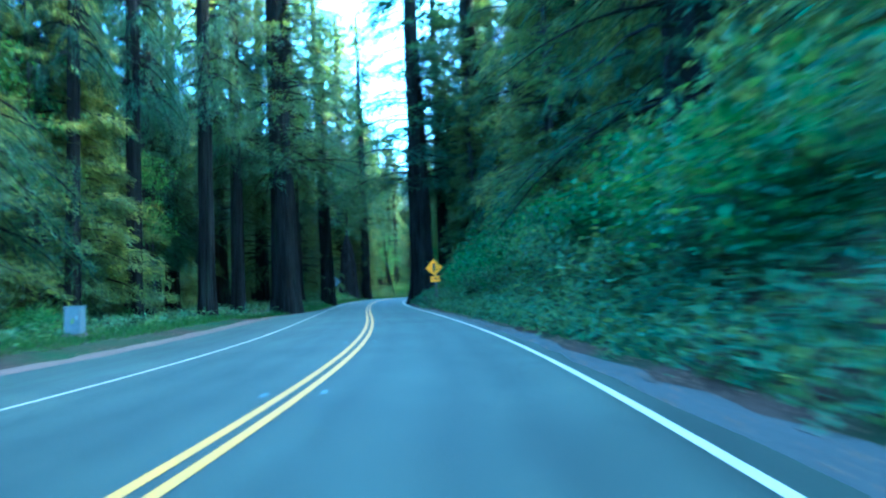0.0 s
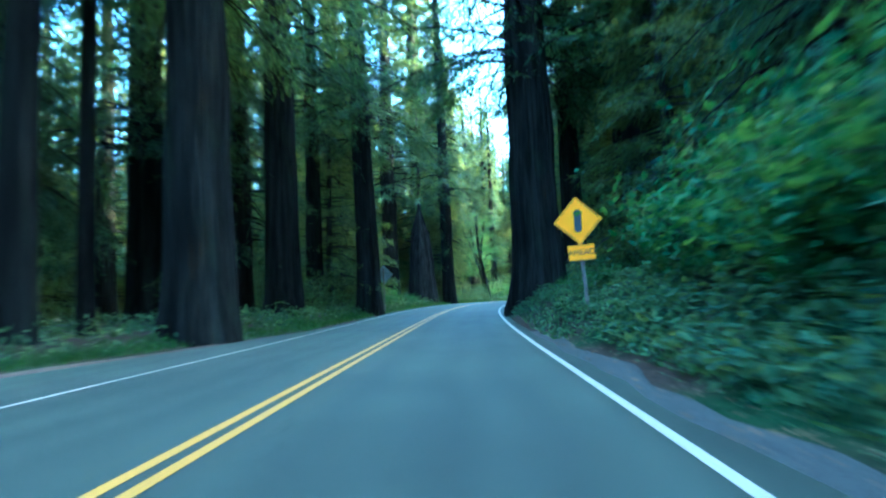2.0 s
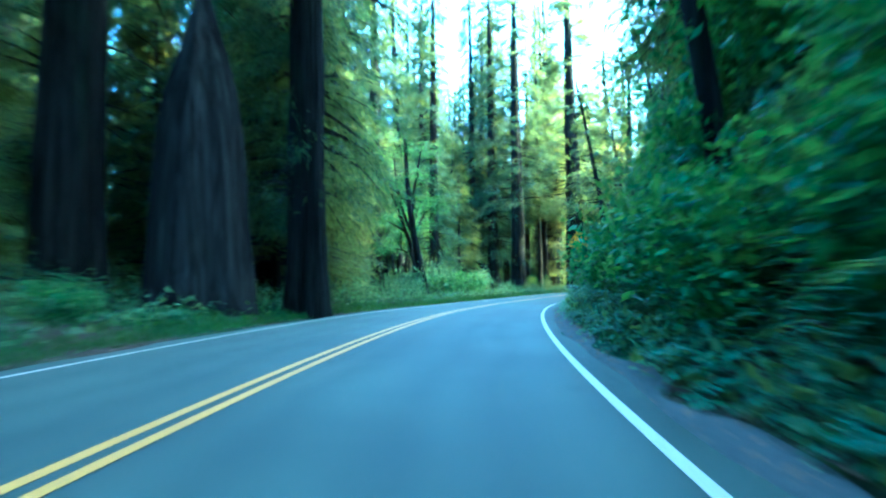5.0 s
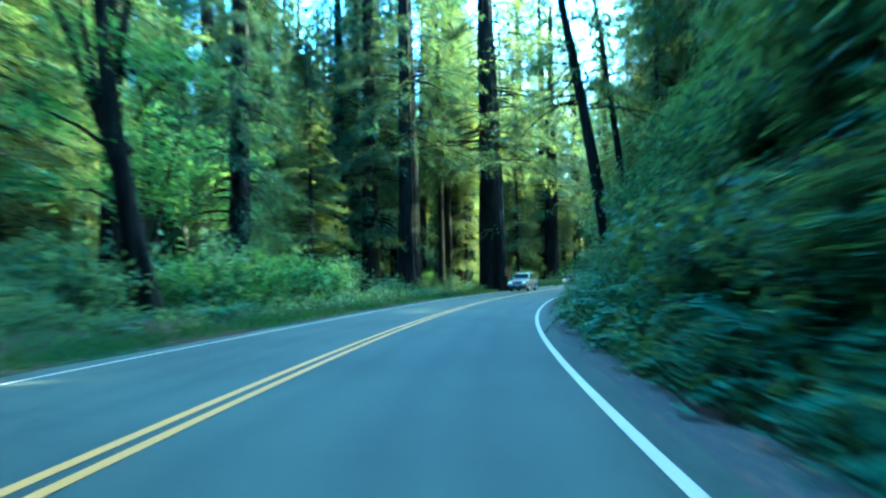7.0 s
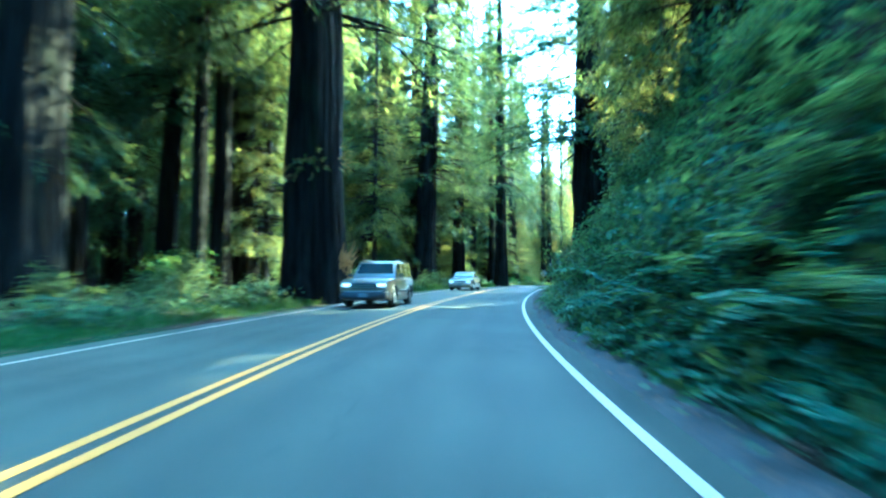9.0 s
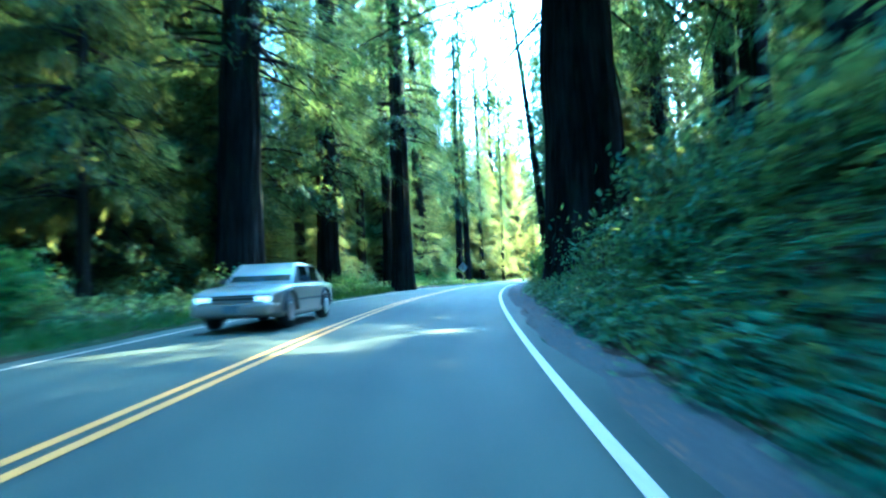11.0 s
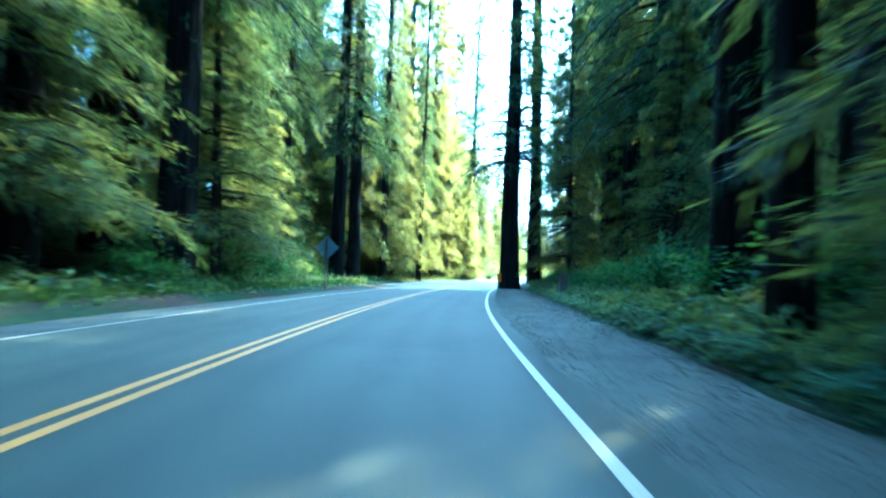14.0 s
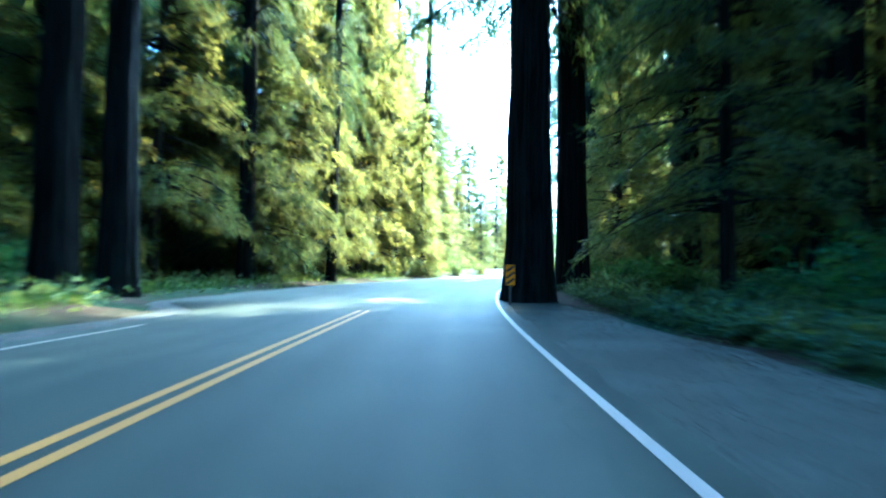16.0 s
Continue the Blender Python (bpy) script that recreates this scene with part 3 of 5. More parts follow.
# ---------------------------------------------------------------- landmark redwoods: s, o, diameter at breast height
kinds = [redwood(11, z0=9), redwood(12, z0=6, n=200), redwood(13, z0=12, n=170), redwood(14, z0=4, n=210)]
rng = np.random.default_rng(77)
used = [False] * 4
LANDMARKS = [
    # (s, o, diameter, kind, label), and for some the trunk's exact s, o and diameter
    (66.7, -5.05, 1.35, 2, "tall redwood with deeply furrowed bark beside the road", (66.7, -5.05, 1.6)),
    (66.1, -8.6, 1.15, 2, "straight dark redwood trunk standing in ferns"),
    (57.2, -7.6, 1.45, 2, "dark redwood trunk close to the road verge", (57.1, -7.3, 1.75)),
    (49.1, -7.5, 1.55, 2, "broad shaded redwood trunk by the verge", (47.0, -6.5, 2.2)),
    (57.1, -14.5, 1.9, 0, "broad redwood in deep shade behind the verge"),
    (88.5, -9.8, 1.6, 2, "tall redwood beside a broken snag", (88.2, -10.0, 1.9)),
    (93.5, -5.0, 1.45, 2, "straight redwood at the road edge near a snag"),
    (57.2, 5.65, 2.7, 2, "massive redwood standing against the white edge line", (57.2, 5.5, 2.5)),
    (66.0, 9.8, 1.4, 2, "redwood on the bank behind a massive one", (66.0, 8.6, 1.4)),
    (58.0, 11.6, 2.6, 2, "huge dark redwood on the bank", (60.5, 12.3, 3.2)),
    (141.3, -27.2, 2.8, 0, "broad grey redwood trunk behind bushes"),
    (159.5, -5.6, 2.75, 2, "giant redwood with a torn orange scar beside the road"),
    (147.1, -8.5, 1.5, 2, "dark redwood set back behind bushes", (149.5, -10.2, 2.0)),
    (162.5, -21.0, 1.5, 0, "redwood among dense young trees"),
    (182.0, -20.0, 1.9, 2, "redwood deeper in the forest"),
    (192.5, -9.3, 2.3, 2, "tall redwood with drooping limbs by the road"),
    (191.0, 9.0, 4.6, 2, "colossal redwood with a fern-covered foot", (191.6, 7.7, 3.7)),
    (210.3, -4.7, 1.65, 2, "dark straight redwood beside the white edge line"),
    (214.5, -7.0, .9, 2, "slender twin of a roadside redwood"),
    (206.5, -11.0, 1.5, 0, "redwood in deep shade", (205.6, -9.2, 1.6)),
    (232.9, -8.7, 1.15, 2, "redwood trunk rising from undergrowth", (232.6, -8.6, 1.5)),
    (239.4, -16.5, 2.1, 2, "broad redwood in deep shade", (239.0, -16.0, 2.6)),
    (262.0, 4.68, 1.65, 2, "big backlit redwood at the bend"),
    (267.6, 6.25, 1.4, 2, "redwood paired with a bigger one at the bend", (266.6, 6.8, 1.3)),
    (225.7, 9.6, 1.15, 2, "redwood in shade behind ferns"),
    (219.3, 7.4, .6, 2, "slim redwood on the bank"),
    (280.7, 17.7, 2.0, 2, "redwood in the shaded forest"),
    (259.0, -10.2, 1.2, 2, "redwood at the edge of the sunlit clearing", (257.6, -9.6, 1.2)),
    (261.5, -9.2, 1.0, 2, "redwood trunk beside sunlit conifers", (259.0, -8.6, 1.05)),
    (278.1, -10.2, 1.1, 2, "redwood among sunlit conifers"),
    (274.8, -7.2, .55, 2, "slender straight trunk among sunlit conifers"),
    (300.0, -12.0, 1.0, 2, "sunlit brown trunk beyond the bend"),
]
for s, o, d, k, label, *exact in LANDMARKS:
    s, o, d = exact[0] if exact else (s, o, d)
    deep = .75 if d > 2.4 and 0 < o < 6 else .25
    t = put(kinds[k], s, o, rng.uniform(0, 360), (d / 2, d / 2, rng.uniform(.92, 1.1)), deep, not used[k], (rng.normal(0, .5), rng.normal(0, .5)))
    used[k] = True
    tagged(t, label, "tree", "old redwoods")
EXTRA = [(71.5, 12.9, 1.25, "straight dark redwood on the bank"), (43.0, -9.4, .9, "slim dark redwood behind a paved turnout"), (46.2, -9.8, .5, "thin dark trunk behind a paved turnout"),
         (36.8, -9.9, 1.0, "straight dark redwood behind a grassy verge"), (31.0, -12.0, .8, "slim shaded redwood behind a grassy verge"),
         (26.0, -12.6, .6, "thin shaded redwood behind a grassy verge"), (33.0, -16.0, 1.5, "dark redwood in deep shade behind the verge"),
         (164.7, -12.2, 1.7, "broad shaded redwood behind a giant one"), (161.6, -11.5, .95, "shaded redwood behind sunlit bushes"), (159.6, -11.4, .7, "slim shaded redwood behind sunlit bushes"),
         (268.0, -8.8, .8, "straight brown redwood in front of sunlit conifers")]
for i, (s, o, d, label) in enumerate(EXTRA):
    tagged(put(kinds[2], s, o, 67 * i, (d / 2, d / 2, 1.0 + .02 * (i % 4)), .25), label, "tree", "old redwoods")
if not used[1]:
    put(kinds[1], 120, -30, 0, first=True)

# ---------------------------------------------------------------- forest behind
taken = [(s, o) for s, o, *_ in LANDMARKS]


def free(s, o, gap):
    return all((s - a) ** 2 + (o - b) ** 2 > gap * gap for a, b in taken)


A_X, A_Y = 57.4, 220.6     # where the drive ends


def in_glade(s, o):
    """The opening in the sun's direction past the bend, where the sky shows over the road."""
    x, y, _ = plan(s, o)
    dx, dy = float(x) - A_X, float(y) - A_Y
    along = dx * math.sin(GLADE_AZ) + dy * math.cos(GLADE_AZ)
    across = dx * math.cos(GLADE_AZ) - dy * math.sin(GLADE_AZ)
    return along > 42 and (-42 < across < -16 or -.62 * along < across < -.36 * along)


count = 0
while count < 200:
    left = rng.random() < .5
    s = rng.uniform(-25, 370)
    o = -11 - 45 * rng.random() ** 1.3 if left else 11 + 36 * rng.random() ** 1.3
    if not free(s, o, 3.6) or in_glade(s, o) or 178 < s < 235 and -26 < o < 0 and rng.random() < .55 or 172 < s < 206 and 8 < o < 26 and rng.random() < .75:
        continue
    taken.append((s, o))
    d = rng.choice([.7, .9, 1.1, 1.4, 1.8, 2.4], p=[.22, .24, .2, .16, .12, .06])
    k = int(rng.integers(0, 4))
    t = put(kinds[k], s, o, rng.uniform(0, 360), (max(.55, d / 2), max(.55, d / 2), rng.uniform(.8, 1.1)), 0.3, not used[k], (rng.normal(0, .7), rng.normal(0, .7)))
    used[k] = True
    tagged(t, "tall redwood in the shaded forest", "tree", "forest redwoods")
    count += 1

count = 0
while count < 62:
    s, o = (rng.uniform(-10, 150), rng.uniform(14, 62)) if count < 40 else (rng.uniform(222, 292), rng.uniform(12, 40))
    if not free(s, o, 3.2) or in_glade(s, o):
        continue
    taken.append((s, o))
    d = rng.uniform(.8, 1.9)
    k, a, h = int(rng.integers(0, 4)), rng.uniform(0, 360), rng.uniform(.9, 1.2)
    count += 1
    if count <= 42:
        tagged(put(kinds[k], s, o, a, (max(.6, d / 2), max(.6, d / 2), h), .3), "tall redwood on the shaded hillside", "tree", "forest redwoods")

young = [young_conifer(31), young_conifer(32, .3, 12, .6, 140, 3.0, .2), young_conifer(33, .5, 22, 2.5, 190, 4.2, .24)]
first = [True] * 3
count = 0
while count < 262:
    left = rng.random() < .58
    s = rng.uniform(-15, 345)
    o = -8.0 - 30 * rng.random() ** 1.4 if left else 9.5 + 24 * rng.random() ** 1.4
    if left and s < 53 and o > -12 or left and 246 < s < 281 and o > -10.5:
        continue
    if not free(s, o, 2.2) or in_glade(s, o) or 178 < s < 225 and -26 < o < 0 and rng.random() < .4 or 110 < s < 142 and -19 < o < 0:
        continue
    taken.append((s, o))
    k = int(rng.integers(0, 3))
    w = rng.uniform(.75, 1.25)
    a, h, tilt = rng.uniform(0, 360), rng.uniform(.7, 1.25), (rng.normal(0, 1.2), rng.normal(0, 1.2))
    count += 1
    if not first[k] and (152 < s < 202 and -32 < o < -7 and count % 4 or 38 < s < 68 and -24 < o < -7 and count % 4 or 255 < s < 312 and 8 < o < 28 and count % 2 or 196 < s < 250 and 9 < o < 26 and count % 2):
        continue
    t = put(young[k], s, o, a, (w, w, h), 0.1, first[k], tilt)
    first[k] = False
    tagged(t, "young conifer with drooping green sprays", "tree", "young conifers")

for s, o, w, h, k in [(262, -14, 1.1, 1.3, 0), (265, -11.5, 1.0, 1.35, 2), (267, -16, 1.2, 1.2, 2), (269.5, -9.5, .9, 1.4, 0), (271, -13, 1.1, 1.25, 2), (273.5, -10.5, 1.0, 1.3, 0),
                      (275, -16, 1.2, 1.3, 2), (276.5, -8.6, .8, 1.3, 0), (279.5, -12.5, 1.1, 1.2, 2), (281, -8.2, .85, 1.35, 0), (284, -10.5, 1.0, 1.2, 2), (287, -8.5, .9, 1.2, 0),
                      (289, -13, 1.1, 1.1, 2), (264, -20, 1.2, 1.4, 2), (270, -21, 1.2, 1.4, 0), (278, -20, 1.2, 1.35, 2), (286, -18, 1.1, 1.2, 0), (258, -15, 1.0, 1.3, 0),
                      (254, -13.5, .9, 1.2, 2), (270, -25, .8, 1.1, 0), (275, -24, .9, 1.1, 1), (281, -23, .8, 1.0, 1), (286, -24, .9, 1.1, 0), (283, -14.5, 1.0, 1.3, 0)]:
    taken.append((s, o))
    tagged(put(young[k], s, o, rng.uniform(0, 360), (w, w, h), .1, False, (rng.normal(0, 1), rng.normal(0, 1))), "young conifer with sunlit drooping sprays", "tree", "young conifers")

for s, o, w, h in [(95.5, -6.3, .85, 1.75), (97.5, 9.6, 1.1, 1.35), (91.5, 9.0, .9, 1.15), (104, -8.5, .8, 1.6), (272, -9.4, .9, 1.75), (277.5, -9.8, 1.0, 1.8), (282.5, -8.9, .95, 1.85), (286, -9.5, 1.0, 1.8), (290.5, -9.6, 1.0, 1.7),
                   (185.6, -12.0, 1.0, 1.7), (292, -13, 1.0, 1.3), (293.5, -10.6, .9, 1.0), (303.4, -20.7, 1.1, 1.5), (305.1, -17.8, 1.0, 1.35), (306.7, -14.8, 1.0, 1.05)]:
    tagged(put(young[2], s, o, 31 * s, (w, w, h), .1), "tall slender conifer with drooping sprays", "tree", "young conifers")

for i, (s, o) in enumerate([(304, 6.5), (311, 6.7), (318, 6.7), (326, 6.9), (199.2, -16.6), (200.6, -13.0), (101, -11.5), (106, -13)]):
    tagged(put(kinds[1], s, o, 80 * i, (1.1, 1.1, 1.15), .3), "tall redwood with limbs spreading beside the road", "tree", "forest redwoods")

# conifers past the bend, seen against the sky over the road
for az, dist, w, h, k in [(35.5, 62, 1.1, 1.3, 2), (37, 75, 1.2, 1.3, 0), (38.5, 66, 1.0, 1.15, 2), (40, 84, 1.2, 1.2, 2), (41.5, 72, .9, .85, 0), (42, 98, 1.2, 1.2, 2), (43.5, 88, 1.0, .9, 0),
                          (45, 105, 1.2, 1.1, 2), (46, 94, 1.0, .8, 0), (47.5, 112, 1.2, 1.1, 2), (39.5, 110, 1.3, 1.4, 2), (36.5, 95, 1.3, 1.5, 0), (44, 122, 1.3, 1.3, 2), (49, 120, 1.2, 1.2, 0)]:
    x, y = A_X + dist * math.sin(radians(az)), A_Y + dist * math.cos(radians(az))
    i = int(((RX - x) ** 2 + (RY - y) ** 2).argmin())
    o = (x - RX[i]) * math.cos(TURN[i]) + (y - RY[i]) * math.sin(TURN[i])
    if abs(o) < 6.5:
        o = -6.5 - w
    tagged(put(young[k], float(S[i]), float(o), rng.uniform(0, 360), (w, w, h), .1, False, (rng.normal(0, 1), rng.normal(0, 1))), "sunlit conifer past the bend of the road", "tree", "young conifers")

# denser stands: beside the start, behind the left verge, and added sun blockers
def road_place(x, y):
    i = int(((RX - x) ** 2 + (RY - y) ** 2).argmin())
    return float(S[i]), float((x - RX[i]) * math.cos(TURN[i]) + (y - RY[i]) * math.sin(TURN[i]))


rs = np.random.default_rng(205)
STANDS = [(rs.uniform(26, 92), -16 - 34 * rs.random()) for _ in range(30)] + [(rs.uniform(196, 246), -22 - 30 * rs.random()) for _ in range(18)]
# redwoods added sunward of these road points only to put them in shade
for s, o in [(186, -3), (190, 1), (194, -3), (198, 0), (202, -3), (206, 1), (210, -3)]:
    x, y, _ = plan(s, o)
    for dist in (17, 25):
        d2 = dist + rs.uniform(-3, 3)
        STANDS.append(road_place(float(x) + d2 * math.sin(GLADE_AZ), float(y) + d2 * math.cos(GLADE_AZ)))
# very tall redwoods added out of view, to shade the road and left forest
TALL_SHADE = [(290, 7.6), (296, 9.5), (303, 7.2), (310, 9.0), (318, 7.2), (327, 8.4), (299, 6.1), (307, 5.9), (315, 5.9), (323, 6.1), (333, 6.2)]
for s in range(190, 235, 4):
    x, y, _ = plan(s, -12.0)
    for dist in (44, 54):
        d2 = dist + rs.uniform(-3, 3)
        TALL_SHADE.append(road_place(float(x) + d2 * math.sin(GLADE_AZ), float(y) + d2 * math.cos(GLADE_AZ)))
for _ in range(26):
    a, d2 = radians(rs.uniform(-16, 12)), rs.uniform(48, 105)
    STANDS.append(road_place(-6.5 + d2 * math.sin(a), 101.5 + d2 * math.cos(a)))
for s in range(196, 236, 6):
    x, y, _ = plan(s, -17.0)
    for dist in (56, 63, 70):
        d2 = dist + rs.uniform(-3, 3)
        TALL_SHADE.append(road_place(float(x) + d2 * math.sin(GLADE_AZ), float(y) + d2 * math.cos(GLADE_AZ)))
for s, o in STANDS:
    d, k, a, h = rs.uniform(.7, 1.5), int(rs.integers(0, 4)), rs.uniform(0, 360), rs.uniform(.85, 1.1)
    if abs(o) < 10 or not free(s, o, 2.6) or in_glade(s, o):
        continue
    taken.append((s, o))
    tagged(put(kinds[k], s, o, a, (max(.6, d / 2), max(.6, d / 2), h), .3), "tall redwood in the shaded forest", "tree", "forest redwoods")
for s in range(206, 241, 5):
    x, y, _ = plan(s, -9.0)
    for dist in (45, 52):
        d2 = dist + rs.uniform(-2, 2)
        TALL_SHADE.append(road_place(float(x) + d2 * math.sin(GLADE_AZ), float(y) + d2 * math.cos(GLADE_AZ)))
for s in (172, 176, 180, 184, 188, 192, 196, 200):
    x, y, _ = plan(s, -1.0)
    for dist in (31,):
        d2 = dist + rs.uniform(-2, 2)
        TALL_SHADE.append(road_place(float(x) + d2 * math.sin(GLADE_AZ), float(y) + d2 * math.cos(GLADE_AZ)))
for i, (s, o) in enumerate(TALL_SHADE):
    d, k, a, h = rs.uniform(1.2, 1.9), (0, 2)[i % 2], rs.uniform(0, 360), rs.uniform(1.35, 1.6) if i > 10 else 1.1
    if o < (13 if i > 10 else 5.8) or s > 286 and i > 10 or not free(s, o, 2.2) or in_glade(s, o):
        continue
    taken.append((s, o))
    tagged(put(kinds[k], s, o, a, (d / 2, d / 2, h), .3), "very tall redwood added out of view to block the sun", "tree", "forest redwoods")
for _ in range(46):
    s, o = (rs.uniform(8, 38), -13 - 26 * rs.random()) if _ < 28 else (rs.uniform(192, 240), -14 - 20 * rs.random())
    k, a, w, h = int(rs.integers(0, 3)), rs.uniform(0, 360), rs.uniform(.8, 1.3), rs.uniform(.8, 1.3)
    if not free(s, o, 2.0):
        continue
    taken.append((s, o))
    tagged(put(young[k], s, o, a, (w, w, h), .1), "young conifer with drooping green sprays", "tree", "young conifers")



def dense_woods(name, places, seed, label, flip=1.0):
    """Close-set redwoods that nobody could count, deep behind the verge, or added on the slope for shade."""
    r = np.random.default_rng(seed)
    e = new(name)
    crowns = [[c.data for c in kinds[k].children] for k in (1, 3)]
    for i, (s, o) in enumerate(places(r)):
        if not free(s, o, 2.0) or in_glade(s, o):
            continue
        w = r.uniform(.45, .8)
        m = pose(*spot(s, o, .3), 0, 0, r.uniform(0, 360)) @ Matrix.Diagonal((w, w, r.uniform(.8, 1.1), 1))
        for data in crowns[i % 2]:
            part(data.name.split(".")[0], data, e).matrix_basis = m
    return tagged(e, label, "woods", kind="stuff")


# added up the slope to keep sun off the trees left of the start
dense_woods("hillside_woods", lambda r: [(r.uniform(2, 58), 18 + 50 * r.random()) for _ in range(60)], 401, "dense redwoods added on the slope to shade the left verge")
dense_woods("far_bank_woods", lambda r: [(r.uniform(160, 232), -26 - 36 * r.random()) for _ in range(40)] + [(r.uniform(164, 202), -15 - 20 * r.random()) for _ in range(22)] + [(r.uniform(100, 150), -26 - 30 * r.random()) for _ in range(26)], 403, "dense redwoods beyond the inside of the bend")
# added as sun blockers for the left forest; the last six for the giant's flank
dense_woods("slope_woods", lambda r: [(r.uniform(214, 242), 26 + 36 * r.random()) for _ in range(24)] + [(179, 14.3), (182.5, 17), (185.5, 20), (189, 22.5), (192, 25.5), (176, 12.5)], 404, "dense redwoods added to shade the other side of the road")
dense_woods("back_woods", lambda r: [(r.uniform(190, 250), -16 - 34 * r.random()) for _ in range(44)], 402, "dense shaded redwoods deep behind the verge")
dense_woods("bend_woods", lambda r: [(r.uniform(257, 302), 16 + 16 * r.random()) for _ in range(15)], 405, "dense dark redwoods on the inside of the last bend")
for i, (s, o) in enumerate([(263.5, 17.5), (272.5, 19), (283, 20), (288, 17), (265, 22), (255, 18.5)]):
    tagged(put(young[(0, 2)[i % 2]], s, o, 73 * i, (1.1, 1.1, 1.1 + .05 * (i % 3)), .1), "shaded conifer with dark drooping sprays", "tree", "young conifers")

# ---------------------------------------------------------------- broadleaf trees
maples = [broadleaf(51, 3, 14.5, 4200, 3.6, .2, .5), broadleaf(52, 4, 12, 3800, 3.2, .2, .5)]
first = [True] * 2
for i, (s, o, w, k) in enumerate([(137.5, -18.5, 1.0, 0), (124.8, -13.5, .9, 1), (108.1, -17.5, .8, 1), (114.4, -14, .9, 0), (131.3, -16, 1.0, 1), (102.5, -16, .9, 0),
                                  (80, 9.5, .9, 1), (96.5, 10, 1.0, 0), (113.4, 11, 1, 1), (138.2, 11.5, 1, 0), (156, 11, .9, 1), (24.2, -15, 1, 0), (9.8, -14, .9, 1), (39.6, -14, .9, 0)]):
    t = put(maples[k], s, o, rng.uniform(0, 360), (w, w, w), .05, first[k])
    first[k] = False
    tagged(t, "many-stemmed broadleaf tree with thin mossy stems", "tree", "broadleaf trees")



def forked_tree(s, o):
    """A dark mossy maple whose crooked stems fork and lean over the verge."""
    r = np.random.default_rng(58)
    e = new("broadleaf_tree")
    t = float(heading(s))
    stems = [([(0, -.6), (-.02, 0), (-.45, 2.4), (-.95, 5.6), (-1.25, 8.2), (-1.45, 10.2), (-1.6, 13.5)], .26), ([(-1.2, 7.6), (-1.08, 8.6), (-.75, 10.2), (-.5, 12.5)], .13),
             ([(-.55, -.6), (-.6, 0), (-1.05, 2.4), (-1.8, 5.0), (-2.6, 7.4), (-3.4, 9.6), (-4.3, 11.8)], .17), ([(-.95, 5.2), (-1.5, 5.9), (-2.2, 7.6), (-2.7, 9.6), (-3.0, 12.4)], .12),
             ([(-1.9, 5.6), (-2.8, 6.2), (-4.0, 6.8)], .06), ([(-.7, 6.2), (-.2, 7.0), (.5, 7.5), (1.3, 7.9)], .05), ([(-1.3, 3.6), (-2.2, 4.1), (-3.4, 4.2)], .05)]
    tips = []
    for pts, rad in stems:
        dep = np.cumsum(r.normal(0, .18, len(pts)))
        P = np.array([(x * math.cos(t) - q * math.sin(t), x * math.sin(t) + q * math.cos(t), z) for (x, z), q in zip(pts, dep - dep[0])])
        us = np.linspace(0, 1, len(P))
        v, f = tubes([P], [rad * 1.5 * (1 - .6 * us)], 8)
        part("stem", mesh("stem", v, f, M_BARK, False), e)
        tips.append(P[len(P) // 2:])
        for k in range(6):
            a, L = r.uniform(0, 6.28), r.uniform(1.0, 2.6)
            b = P[-1 - int(r.integers(0, max(1, len(P) // 2)))]
            q = np.linspace(0, 1, 5)
            B = b + np.array([math.cos(a), math.sin(a), .3]) * (q * L)[:, None] + np.array([0, 0, -.3]) * (q ** 2 * L)[:, None]
            v, f = tubes([B], [.03 * (1 - .8 * q)], 4)
            part("branchwork", mesh("branchwork", v, f, M_BARK), e)
            tips.append(B[1:])
    T = np.concatenate(tips)
    n = 4200
    base = T[r.integers(0, len(T), n)] + r.normal(0, 1, (n, 3)) * np.array([.55, .55, .25])
    way = unit(r.normal(0, 1, (n, 3)) + np.array([0, 0, -.3]))
    sd = unit(np.cross(way, np.array([0, 0, 1.0]) + r.normal(0, .4, (n, 3))))
    v, f = leaves(base, way, sd, .17 * r.uniform(.7, 1.4, n), .17 * r.uniform(.5, .9, n))
    part("crown", mesh("crown", v, f, M_BROAD), e)
    e.matrix_basis = pose(*spot(s, o, .05))
    return tagged(e, "crooked forked maple with dark mossy stems", "tree", "broadleaf trees")


forked_tree(118.8, -7.9)

# slim dark trunks behind the turnout and a screen of conifers deeper in the forest
re = np.random.default_rng(301)
for s, o, d in [(246, -12.6, .9), (249.5, -12.4, .8), (252.5, -12.2, 1.0), (254, -14, .8), (240, -13, .9), (235, -12.5, 1.0), (228, -11, 1.1), (222, -12, 1.0), (217, -12.5, 1.2), (214, -15, 1.0), (225, -14.5, .9)]:
    tagged(put(kinds[2], s, o, re.uniform(0, 360), (max(.5, d / 2), max(.5, d / 2), re.uniform(.95, 1.1)), .3), "slim dark redwood behind the verge", "tree", "forest redwoods")
for s, o, w, h in [(273, 9.6, .8, .9), (282, 9.8, .9, .9), (288, -6.0, .6, .85)]:
    tagged(put(young[0], s, o, re.uniform(0, 360), (w, w, h), .1), "young conifer beside the bend of the road", "tree", "young conifers")
